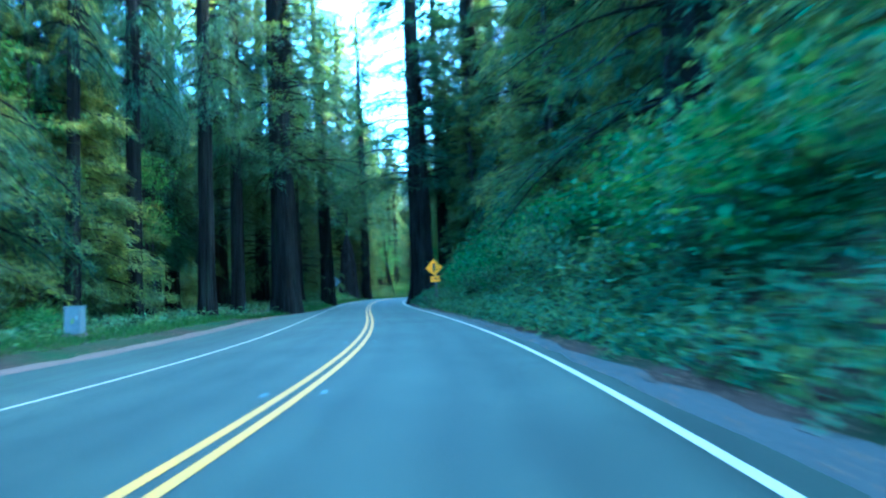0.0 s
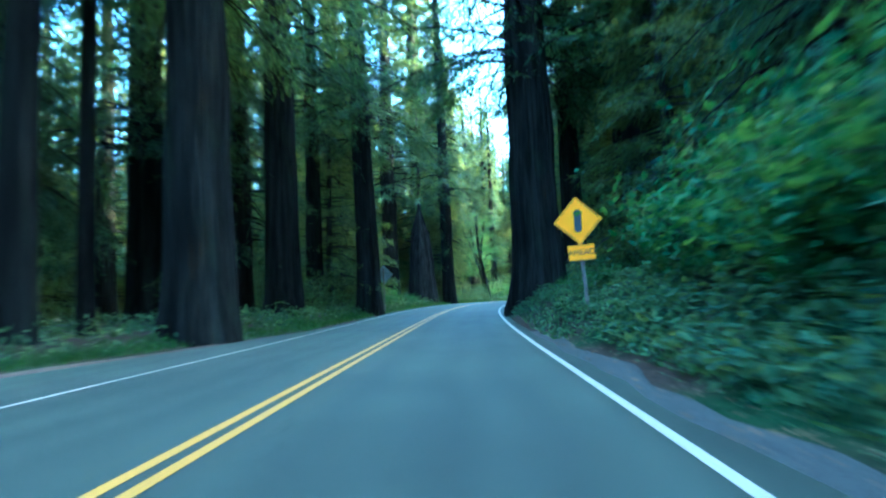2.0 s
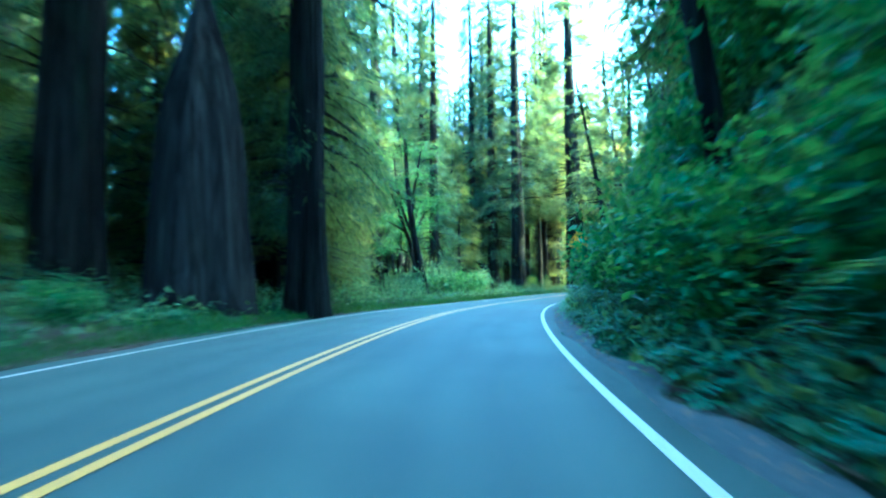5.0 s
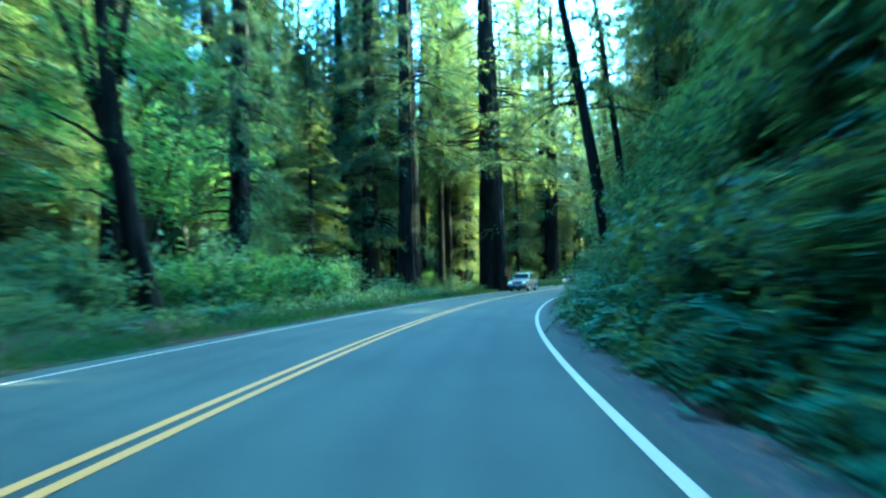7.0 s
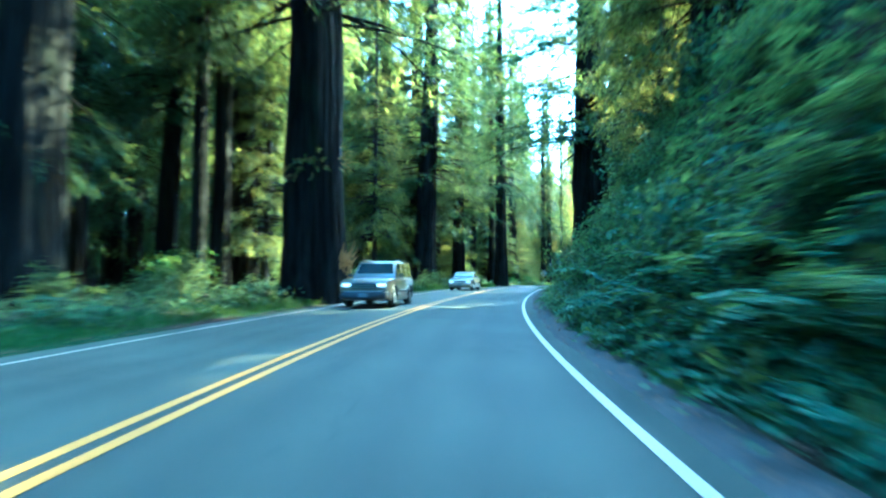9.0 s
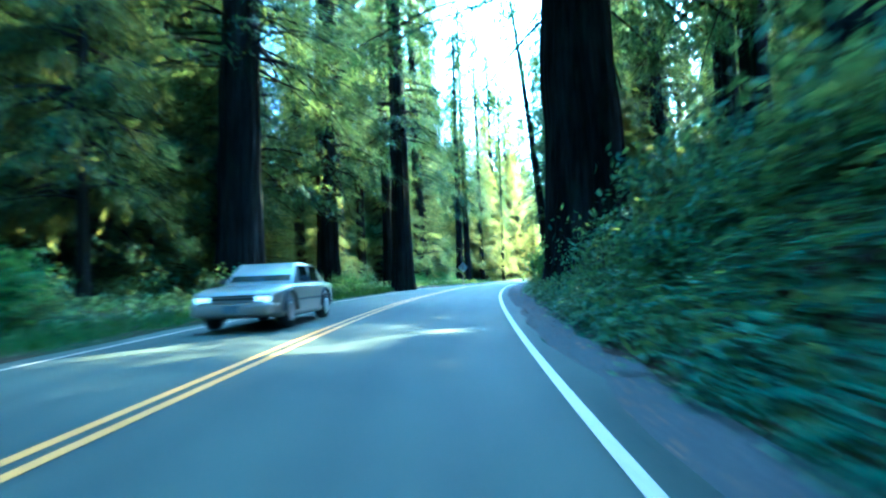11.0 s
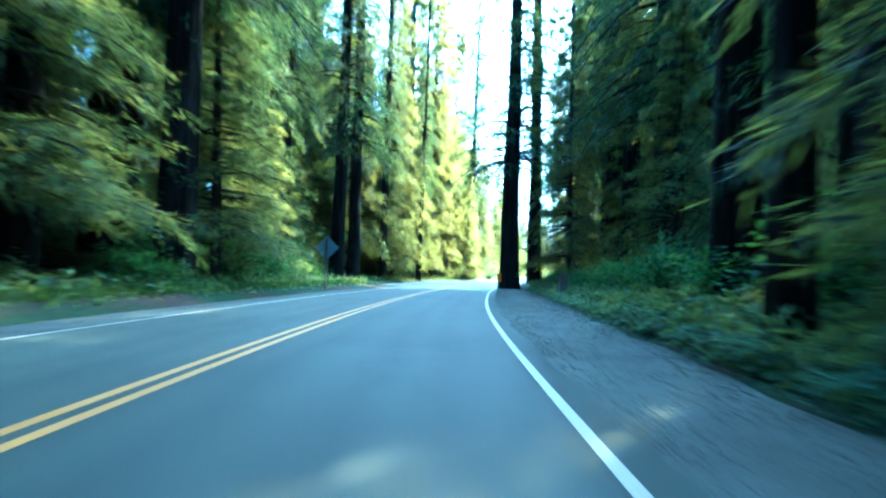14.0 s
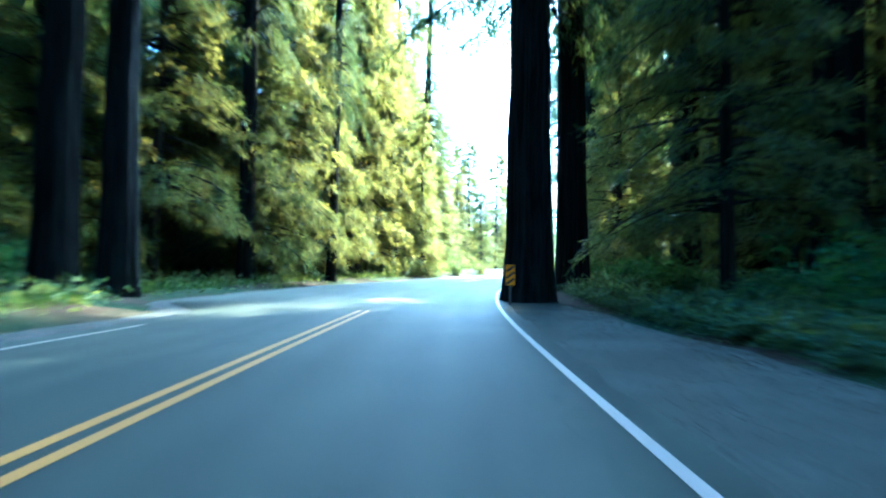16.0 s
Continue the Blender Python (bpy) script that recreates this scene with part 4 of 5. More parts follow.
for _ in range(22):
    s, o, k = re.uniform(42, 95), re.uniform(-46, -24), int(re.integers(0, 3))
    a, w, h = re.uniform(0, 360), re.uniform(1.0, 1.4), re.uniform(1.0, 1.5)
    if free(s, o, 2.2):
        taken.append((s, o))
        tagged(put(young[k], s, o, a, (w, w, h), .1), "young conifer with drooping green sprays", "tree", "young conifers")

for _ in range(18):
    a, d2 = radians(re.uniform(-26, 13)), re.uniform(52, 125)
    k, rz, w, h = (1, 3)[_ % 2], re.uniform(0, 360), re.uniform(.5, .8), re.uniform(.85, 1.1)
    s, o = road_place(-7.3 + d2 * math.sin(a), 94 + d2 * math.cos(a))
    if abs(o) > 13 and free(s, o, 2.6) and not in_glade(s, o):
        taken.append((s, o))
        tagged(put(kinds[k], s, o, rz, (w, w, h), .3), "tall redwood in the shaded forest", "tree", "forest redwoods")

for _ in range(30):
    s, o = re.uniform(98, 165), re.uniform(-50, -24)
    k, rz, w, h = int(re.integers(0, 3)), re.uniform(0, 360), re.uniform(.9, 1.3), re.uniform(1.0, 1.5)
    if free(s, o, 2.4):
        taken.append((s, o))
        if _ % 3:
            tagged(put(young[k], s, o, rz, (w, w, h), .1), "young conifer with drooping green sprays", "tree", "young conifers")
        else:
            tagged(put(kinds[1], s, o, rz, (w * .55, w * .55, h * .75), .3), "tall redwood in the shaded forest", "tree", "forest redwoods")

# ---------------------------------------------------------------- shrubs and ferns
bushes = [shrub(61), shrub(62, 1000, .12, 1.1, 1.1), shrub(63, 1200, .11, .9, 1.6), shrub(64, 1000, .15, 1.15, 1.3)]
first = [True] * 4
count = 0
while count < 280:
    if count < 190:
        s = rng.uniform(2, 213)
        near = float(np.interp(s, [0, 36.1, 45.4, 63.4, 71.7, 160, 184.6, 213.4], [6.2, 6.0, 7.5, 7.5, 5.6, 5.6, 6.4, 7.2]))
        o = near + abs(rng.normal(0, 2.6))
        w = rng.uniform(.8, 1.6)
    else:
        s = rng.uniform(54, 306)
        near = float(np.interp(s, [47.7, 105.5, 120.4, 150.1, 169.9, 246.5, 255.3, 277.3, 286.1, 300], [-6.6, -6.8, -7.0, -7.5, -6.8, -7.2, -10, -9, -6, -6]))
        o = near - abs(rng.normal(0, 3.0))
        w = rng.uniform(.6, 1.4)
    if any((s - a) ** 2 + (o - b) ** 2 < (dd * .5 + w * .7) ** 2 for a, b, dd, *_ in LANDMARKS):
        continue
    k = int(rng.integers(0, 4))
    a, h = rng.uniform(0, 360), rng.uniform(.8, 1.3)
    count += 1
    if not first[k] and 94 < s < 101.5 and 0 < o < 7.6:
        continue
    t = put(bushes[k], s, o, a, (w, w, w * h), .08, first[k])
    first[k] = False
    tagged(t, "leafy green roadside shrub", "shrub", "roadside shrubs")

for s, o, w in [(8, 7.4, 1.7), (10.5, 8.4, 2.1), (13, 7.6, 1.9), (16, 8.6, 2.2), (19, 7.4, 1.8), (23, 7.2, 1.7), (27, 8.0, 1.9), (286, -6.6, 1.0), (289, -5.8, 1.1), (292, -6.8, 1.2),
                (295, -5.6, 1.0), (298, -7.0, 1.3), (302, -6.0, 1.2), (283, -7.4, .9), (119, -9.2, 1.7), (122, -8.6, 1.9), (125, -9.4, 2.0), (128.5, -9.0, 1.8), (132, -10.0, 2.0), (136, -9.6, 1.7), (140, -10.5, 1.8), (116, -9.6, 1.5), (130, -12, 2.2), (168, -6.2, .9), (170.5, -6.0, 1.0)]:
    k = int(rng.integers(0, 4))
    tagged(put(bushes[k], s, o, rng.uniform(0, 360), (w, w, w * 1.15), .08), "tall leafy roadside shrub with light green leaves", "shrub", "roadside shrubs")

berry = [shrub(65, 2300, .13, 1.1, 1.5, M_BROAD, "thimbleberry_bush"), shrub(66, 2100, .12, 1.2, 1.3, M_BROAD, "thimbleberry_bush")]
rb = np.random.default_rng(67)
for i, (s, o, w) in enumerate([(53.4, 6.2, .5), (48, 6.6, .6), (61, 5.4, .6), (62.5, 6.0, .8), (64.5, 5.6, .8), (67, 5.7, 1.0), (70, 6.0, 1.1), (7.5, 7.0, 1.6), (9.5, 8.2, 1.9), (12, 7.2, 1.7), (15, 8.4, 1.9), (18, 7.6, 1.6), (22, 8.0, 1.8), (26, 7.6, 1.5), (74, 6.6, 1.2), (76.5, 6.2, 1.5), (79, 6.9, 1.7), (82, 6.4, 1.5),
                               (86, 7.0, 1.6), (71.5, -6.0, .7), (73, -6.6, .9), (76, -6.4, .7), (80, -7.0, 1.0), (84, -6.2, .7), (122.8, -8.3, 1.5), (121, -9.4, 1.8), (126, -8.8, 1.9), (130, -9.2, 1.8), (134, -9.4, 1.6),
                               (160.6, -13.0, 1.5), (162, -14.0, 1.3), (2, -12.5, .9), (20, -11.0, .8), (24, -13.2, 1.0), (31, -12.2, .7), (172, -6.4, 1.0), (176, -6.8, 1.1), (204, -7.0, 1.0), (222, -7.6, 1.0), (229, -7.4, 1.1), (246, -9.4, .9), (248, -9.8, 1.1), (251.5, -10.4, 1.2), (255, -10.2, 1.0), (258, -11.5, 1.2), (237, -8.6, 1.9), (239.5, -9.6, 2.2), (242.5, -9.0, 1.9), (235, -10.2, 2.1), (192.5, 6.3, 1.3), (195, 6.6, 1.6), (193, 6.7, 1.2), (197, 7.0, 1.4), (200, 7.6, 1.6), (198.5, 7.2, 1.5), (201.5, 7.6, 1.6), (205, 8.2, 1.8), (208, 8.0, 1.5), (211.5, 8.6, 1.7), (216, 9.0, 1.5), (221, 9.6, 1.6), (226, 9.4, 1.3), (231, 9.8, 1.4), (236, 9.6, 1.2), (241, 9.8, 1.3), (251, 9.2, 1.2), (258, 8.8, .8), (261.5, 9.4, .9), (264.5, 8.9, .8), (268.5, 9.2, .9), (271, 8.4, .8), (254, 9.4, .8), (247, 9.6, .9), (244, 8.6, .7),
                               (72, 5.6, 1.2), (75, 5.7, 1.4), (78, 5.8, 1.5), (81, 5.7, 1.4), (84.5, 5.9, 1.6), (88, 5.9, 1.5), (91, 5.8, 1.4), (94, 6.0, 1.3), (76, 7.6, 2.0), (80, 8.0, 2.2), (84, 8.2, 2.2), (88, 8.4, 2.2),
                               (30, 6.6, 1.5), (33, 6.9, 1.7), (36, 6.6, 1.5), (39, 6.8, 1.7), (42, 6.9, 1.5), (28, 8.6, 2.0), (34, 8.8, 2.1), (40, 8.6, 2.0)]):
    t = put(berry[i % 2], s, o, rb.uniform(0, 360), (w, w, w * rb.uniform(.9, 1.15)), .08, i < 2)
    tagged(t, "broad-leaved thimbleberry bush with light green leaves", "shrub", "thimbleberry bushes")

ferns = [fern(71), fern(72, 20, .9), fern(73, 14, 1.15, 22)]
first = [True] * 3
count = 0
while count < 295:
    if count < 215:
        s = rng.uniform(62, 175) if count < 125 else rng.uniform(2, 277)
        foot = float(np.interp(s, [0, 36.1, 53.4, 69.6, 160, 184.6, 200, 214.3, 230, 245, 257, 265.9, 273], [5.6, 5.5, 5.4, 5.2, 5.2, 5.6, 5.7, 6.5, 7.3, 7.6, 7.2, 7, 6.4]))
        o = foot + abs(rng.normal(0, 1.6))
    else:
        s = rng.uniform(47, 286)
        foot = float(np.interp(s, [47.7, 246.5, 253.5, 274.7, 281.7], [-5.6, -6.4, -9.2, -8.2, -6.0]))
        o = foot - abs(rng.normal(0, 2.5))
    if any((s - a) ** 2 + (o - b) ** 2 < (dd * .5 + .4) ** 2 for a, b, dd, *_ in LANDMARKS):
        continue
    k = int(rng.integers(0, 3))
    w = rng.uniform(1.0, 1.8) if 62 < s < 180 and o > 0 else rng.uniform(.7, 1.3)
    t = put(ferns[k], s, o, rng.uniform(0, 360), (w, w, w), .03, first[k], (rng.normal(0, 4), rng.normal(0, 4)))
    first[k] = False
    tagged(t, "arching green sword fern", "fern", "sword ferns")
    count += 1

for i, (s, o, w) in enumerate([(55.4, 4.75, .8), (54.2, 4.85, .75), (56.2, 4.45, .55), (53.0, 5.0, .8), (51.6, 5.2, .8), (60.2, 4.8, .7)]):
    tagged(put(ferns[i % 3], s, o, 57 * i, (w, w, w), .03), "arching green sword fern at the foot of a massive redwood", "fern", "sword ferns")

# ---------------------------------------------------------------- undergrowth, grass and far woods
def scatter(n, s_of, o_of, seed, size, wid, material, name, label, category, tall=0.5, upright=0.2):
    r = np.random.default_rng(seed)
    s_, o_ = s_of(r, n), None
    o_ = o_of(r, s_)
    x, y, z = plan(s_, o_)
    z = z + lift(s_, o_)
    base = np.stack([x, y, z + tall * r.random(n) ** 2], 1)
    way = unit(r.normal(0, 1, (n, 3)) + np.array([0, 0, upright]))
    sd = unit(np.cross(way, r.normal(0, 1, (n, 3)) + np.array([0, 0, .6])))
    v, f = leaves(base, way, sd, size * r.uniform(.5, 1.5, n), wid * r.uniform(.6, 1.4, n))
    return tagged(new(name, mesh(name, v, f, material)), label, category, kind="stuff")


def right_foot(s):
    return np.interp(s, [-10, 36.1, 53.4, 69.6, 160, 184.6, 200, 214.3, 230, 245, 257, 265.9, 300], [5.0, 4.9, 5.2, 4.55, 4.55, 5.0, 5.2, 6.1, 6.9, 7.2, 6.8, 6.4, 5.0])


def left_foot(s):
    return np.interp(s, [-10, 36.1, 52.3, 254, 258, 274.7, 281.7, 300], [-9.6, -9.0, -5.2, -5.6, -7.8, -7.0, -5.6, -5.6])


scatter(170000, lambda r, n: -6 + 284 * r.random(n) ** 1.1, lambda r, s: right_foot(s) + np.interp(s, [42, 45, 57, 60], [0, 4.5, 4.5, 0]) + np.abs(r.normal(0, np.interp(s, [0, 60, 75, 170, 190], [3.2, 3.2, 4.6, 4.6, 3.4]), len(s))), 81, .2, .09, M_SHRUB, "undergrowth", "dense leafy undergrowth covering the bank", "undergrowth", .55, .3)
scatter(42000, lambda r, n: r.uniform(-6, 300, n), lambda r, s: left_foot(s) - np.abs(r.normal(0, 5, len(s))), 82, .2, .1, M_FERN, "undergrowth", "low green undergrowth on the forest floor", "undergrowth", .5, .3)
scatter(70000, lambda r, n: r.uniform(0, 290, n), lambda r, s: left_foot(s) + np.interp(s, [40, 56, 205, 216, 300], [.6, .75, .75, -.4, -.4]) - np.abs(r.normal(0, .85, len(s))), 83, .2, .026, M_GRASS, "verge_grass", "bright green grass along the verge", "grass", .06, 1.6)
scatter(9000, lambda r, n: r.uniform(0, 300, n), lambda r, s: right_foot(s) - .1 + np.abs(r.normal(0, .4, len(s))), 84, .16, .02, M_GRASS, "verge_grass", "short grass and weeds at the foot of the bank", "grass", .05, 1.6)


M_LITTER = plain("fallen_leaves", (0.108, 0.0612, 0.0252), 0.9, vary=0.6, scale=2.0)
M_PEBBLE = plain("pale_pebbles", (0.08496, 0.08208, 0.05976), 0.9, vary=0.4, scale=3.0)


def litter(n, s0, s1, inner, outer, seed, size, material, name, label, thick):
    """Small flat bits lying on the shoulder."""
    r = np.random.default_rng(seed)
    s_ = r.uniform(s0, s1, n)
    o_ = inner(s_) + (outer(s_) - inner(s_)) * r.random(n)
    x, y, z = plan(s_, o_)
    c = np.stack([x, y, z - .016 + thick], 1)
    a = r.uniform(0, 6.28, n)
    way = unit(np.stack([np.cos(a), np.sin(a), r.normal(0, .18, n)], 1))
    sd = unit(np.cross(way, np.array([0, 0, 1.0]) + r.normal(0, .15, (n, 3))))
    L = size * r.uniform(.4, 1.5, n)
    v, f = leaves(c - way * L[:, None] * .5, way, sd, L, L * r.uniform(.5, .9, n))
    if thick > .003:
        v = np.asarray(v).reshape(-1, 4, 3)
        low = v.copy()
        low[:, :, 2] -= thick + .012
        v = np.concatenate([v, low], 1)
        i = np.arange(n)[:, None, None] * 8
        f = (i + np.array([[0, 1, 2, 3], [0, 4, 5, 1], [1, 5, 6, 2], [2, 6, 7, 3], [3, 7, 4, 0]])[None]).reshape(-1, 4).tolist()
        v = v.reshape(-1, 3)
    tagged(new(name, mesh(name, v, f, material)), label, "ground litter", kind="stuff")


litter(5000, 0, 205, lambda s: 3.85 + 0 * s, lambda s: right_foot(s) + .1, 87, .07, M_LITTER, "leaf_litter", "brown fallen leaves on the road shoulder", .003)
litter(5000, 0, 300, lambda s: np.interp(s, [39.6, 52.3, 255.5, 258.5, 271.1, 281.7], [-6.3, -4.0, -4.0, -6.6, -5.8, -4.2]), lambda s: left_foot(s) + .1, 88, .07, M_LITTER, "leaf_litter", "brown fallen leaves along the verge", .003)
litter(9000, 208, 272, lambda s: 4.0 + 0 * s, lambda s: np.interp(s, [203, 208, 216, 230, 245, 257, 265.9, 274.7], [4.2, 4.9, 6.3, 7.1, 7.4, 6.9, 5.0, 4.5]), 89, .034, M_PEBBLE, "loose_gravel", "pale loose pebbles on the turnout", .006)


scatter(3200, lambda r, n: r.uniform(43, 68, n), lambda r, s: 4.15 + np.abs(r.normal(0, 1.5, len(s))), 85, .2, .07, M_FERN, "undergrowth", "low dark plants on the steep cut bank", "undergrowth", .3, .4)


def fern_cover():
    """Sword ferns and hanging fronds that clothe the bank, too many to count."""
    r = np.random.default_rng(86)
    n = 23000
    pick = r.random(n)
    s_ = np.where(pick < .42, r.uniform(62, 196, n), np.where(pick < .7, r.uniform(204, 276, n), r.uniform(0, 272, n)))
    o_ = right_foot(s_) + .15 + np.abs(r.normal(0, np.interp(s_, [0, 60, 75, 170, 190], [2.2, 2.2, 3.6, 3.6, 2.2]), n))
    x, y, z = plan(s_, o_)
    root = np.stack([x, y, z + lift(s_, o_) + r.uniform(-.05, .25, n)], 1)
    t = heading(s_)
    a = t + math.pi + r.normal(0, 1.1, n)
    out = np.stack([np.cos(a), np.sin(a), np.zeros(n)], 1)
    side = np.stack([-np.sin(a), np.cos(a), np.zeros(n)], 1)
    ln = r.uniform(.45, 1.15, n)
    rise = r.uniform(.15, .75, n)
    V, F = [], []
    k0 = 0
    for u in np.linspace(.12, 1, 9):
        p = root + out * (u * ln * .85)[:, None] + np.array([0, 0, 1.0]) * (ln * (rise * u - .8 * u ** 2.2))[:, None]
        w = ln * .19 * math.sin(min(1, u * 1.05) * math.pi * .95 + .1) + .015
        for sg2 in (1, -1):
            v, f = leaves(p, unit(side * sg2 + out * .35 + np.array([0, 0, -.15]) + r.normal(0, .1, (n, 3))), unit(out + r.normal(0, .1, (n, 3))), w, ln * .1)
            V.append(v)
            F.append(np.array(f) + k0)
            k0 += len(v)
    tagged(new("fern_cover", mesh("fern_cover", np.concatenate(V), np.concatenate(F).tolist(), M_FERN)), "fern fronds hanging over the bank and its foot", "ferns", kind="stuff")


fern_cover()


def far_woods():
    r = np.random.default_rng(91)
    LB, LN, paths, radii = [], [], [], []
    made = 0
    while made < 760:
        x, y = r.uniform(-200, 300), r.uniform(-110, 380)
        d2 = (RX - x) ** 2 + (RY - y) ** 2
        i = int(d2.argmin())
        dist = math.sqrt(d2[i])
        if dist < 36 or dist > 130 or in_glade(S[i], dist if (x - RX[i]) * math.cos(TURN[i]) + (y - RY[i]) * math.sin(TURN[i]) > 0 else -dist):
            continue
        o = dist if (x - RX[i]) * math.cos(TURN[i]) + (y - RY[i]) * math.sin(TURN[i]) > 0 else -dist
        z = float(RZ[i] + lift(S[i], min(o, 76)))
        if o > 78:
            z = -2.6
        h = r.uniform(24, 48)
        paths.append([(x, y, z - .5), (x, y, z + h * .5), (x, y, z + h)]), radii.append([r.uniform(.3, .8), .25, .04])
        n = 380 if dist < 75 else 190
        u = r.random(n) ** 1.2
        a = r.uniform(0, 6.28, n)
        rad = 4.6 * (1 - .75 * u) * np.sqrt(r.random(n))
        LB.append(np.stack([x + rad * np.cos(a), y + rad * np.sin(a), z + 1 + u * (h - 1)], 1))
        LN.append(np.full(n, .62 if dist < 75 else .95))
        made += 1
    # lower, distant woods that close the opening past the bend
    for k in range(120):
        a = radians(r.uniform(30, 56))
        dist = r.uniform(190, 330)
        x, y = A_X + dist * math.sin(a), A_Y + dist * math.cos(a)
        z, h = -1.0, r.uniform(14, 30)
        paths.append([(x, y, z - .5), (x, y, z + h * .5), (x, y, z + h)]), radii.append([.5, .3, .04])
        n = 130
        u = r.random(n)
        b = r.uniform(0, 6.28, n)
        rad = 4.5 * (1 - .75 * u) * np.sqrt(r.random(n))
        LB.append(np.stack([x + rad * np.cos(b), y + rad * np.sin(b), z + 1 + u * (h - 1)], 1))
        LN.append(np.full(n, 1.0))
    B, K = np.concatenate(LB), np.concatenate(LN)
    n = len(B)
    way = unit(r.normal(0, 1, (n, 3)) * np.array([1, 1, .4]) + np.array([0, 0, -.4]))
    sd = unit(np.cross(way, r.normal(0, .6, (n, 3)) + np.array([0, 0, 1.0])))
    v, f = leaves(B, way, sd, K * r.uniform(1.2, 2.6, n), K * r.uniform(.5, 1.1, n))
    e = new("far_woods")
    part("crown", mesh("crown", v, f, M_NEEDLE), e)
    tv, tf = tubes(paths, radii, 5)
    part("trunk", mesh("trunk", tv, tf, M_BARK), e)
    return tagged(e, "distant redwood forest behind the nearer trees", "woods", kind="stuff")


far_woods()


# ---------------------------------------------------------------- snag, leaning stems, torn scar
def snag():
    r = np.random.default_rng(101)
    V, F = [], []
    sides = 26
    zs = [-.6, 0, .3, .8, 1.6, 2.8, 4.2, 5.6, 6.8, 7.8, 8.6, 9.3]
    for i, z in enumerate(zs):
        rad = np.interp(z, [0, 1.5, 4, 6.5, 8, 9.3], [1.75, 1.5, 1.32, 1.08, .72, .22])
        for j in range(sides):
            a = 6.2832 * j / sides
            q = rad * (1 + .08 * math.sin(7 * a + 1) + .06 * math.sin(12 * a + z * .3) + r.normal(0, .02))
            tear = .5 * math.sin(3 * a) * max(0, z - 5) * .25
            V.append((q * math.cos(a), q * math.sin(a), z + tear))
        if i:
            b = (i - 1) * sides
            for j in range(sides):
                j2 = (j + 1) % sides
                F.append((b + j, b + j2, b + sides + j2, b + sides + j))
    F.append(tuple(range((len(zs) - 1) * sides, len(zs) * sides)))
    e = new("tree_snag")
    part("trunk", mesh("trunk", V, F, M_SNAG, False), e)
    tv, tf = tubes([[(0, .1, 8.2), (.05, .1, 12), (.1, .12, 18), (.1, .1, 24)]], [[.22, .18, .12, .03]], 7)
    part("spike", mesh("spike", tv, tf, M_SNAG, False), e, "thin dead leader rising from the broken top")
    put(e, 90.0, -7.1, 20, (.98, .98, 1.06), .2, True)
    return tagged(e, "broad broken redwood snag with a pointed top", "tree snag")


snag()


def leaning_tree(seed, s, o, d, h, dx, ds, label):
    """A thin bare-stemmed tree on the bank that leans over the road; dx sideways and ds along it at the top."""
    r = np.random.default_rng(seed)
    t = float(heading(s))
    us = np.linspace(0, 1, 9)
    X = np.stack([dx * us ** 1.2 * math.cos(t) - ds * us * math.sin(t), dx * us ** 1.2 * math.sin(t) + ds * us * math.cos(t), -.5 + (h + .5) * us], 1)
    e = new("leaning_tree")
    v, f = tubes([X], [d / 2 * (1 - .7 * us)], 10)
    part("trunk", mesh("trunk", v, f, M_BARK, False), e)
    (lv, lf), (tv, tf) = conifer_crown(r, d, h, h * .35, h, 46, 3.2, .34, .35, 14, 5)
    lv = np.asarray(lv)
    sh = np.interp(lv[:, 2], X[:, 2], X[:, 0]), np.interp(lv[:, 2], X[:, 2], X[:, 1])
    lv[:, 0] += sh[0]
    lv[:, 1] += sh[1]
    tv = np.asarray(tv)
    sx, sy = np.interp(tv[:, 2], X[:, 2], X[:, 0]), np.interp(tv[:, 2], X[:, 2], X[:, 1])
    tv[:, 0] += sx
    tv[:, 1] += sy
    part("branchwork", mesh("branchwork", tv, tf, M_BARK), e)
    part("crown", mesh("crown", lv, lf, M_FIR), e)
    e.matrix_basis = pose(*spot(s, o, .1))
    return tagged(e, label, "tree", "leaning trees")


leaning_tree(111, 84.9, 7.0, .5, 20, -3.0, 0, "slim dark tree leaning out from the bank")
leaning_tree(112, 127.0, 6.5, .55, 18, -2.8, 0, "slim dark tree leaning out from a leafy bank")
leaning_tree(113, 213, 7.0, .8, 24, -2.2, 0, "leaning redwood on the bank above ferns")
leaning_tree(114, 131.0, 7.6, .35, 16, -1.8, 0, "thin tree leaning out from a leafy bank")


def scar():
    """Torn orange heartwood frayed along the flank of the giant tree."""
    r = np.random.default_rng(121)
    e = new("torn_wood")
    x0, y0, z0 = spot(159.5, -5.6)
    t = float(heading(159.5))
    for k in range(34):
        a = r.uniform(-.42, .12) + t
        zb = r.uniform(.0, 1.7)
        rad = np.interp(zb, [0, .8, 2], [1.66, 1.5, 1.42])
        ln = r.uniform(.5, 1.1)
        out = np.array([math.cos(a), math.sin(a), 0])
        p = np.array([x0, y0, z0 + zb]) + out * rad
        fray = r.uniform(.05, .16) + (.42 * r.random() if zb > 1.0 else 0)
        q = p + np.array([0, 0, ln]) + out * fray
        v, f = tubes([[p - out * .2, p * .5 + q * .5, q]], [[.03, .04, .006]], 5)
        part("splinter", mesh("splinter", v, f, M_SPLIT), e)
    return tagged(e, "frayed orange splinters of torn wood on a giant trunk", "torn wood")


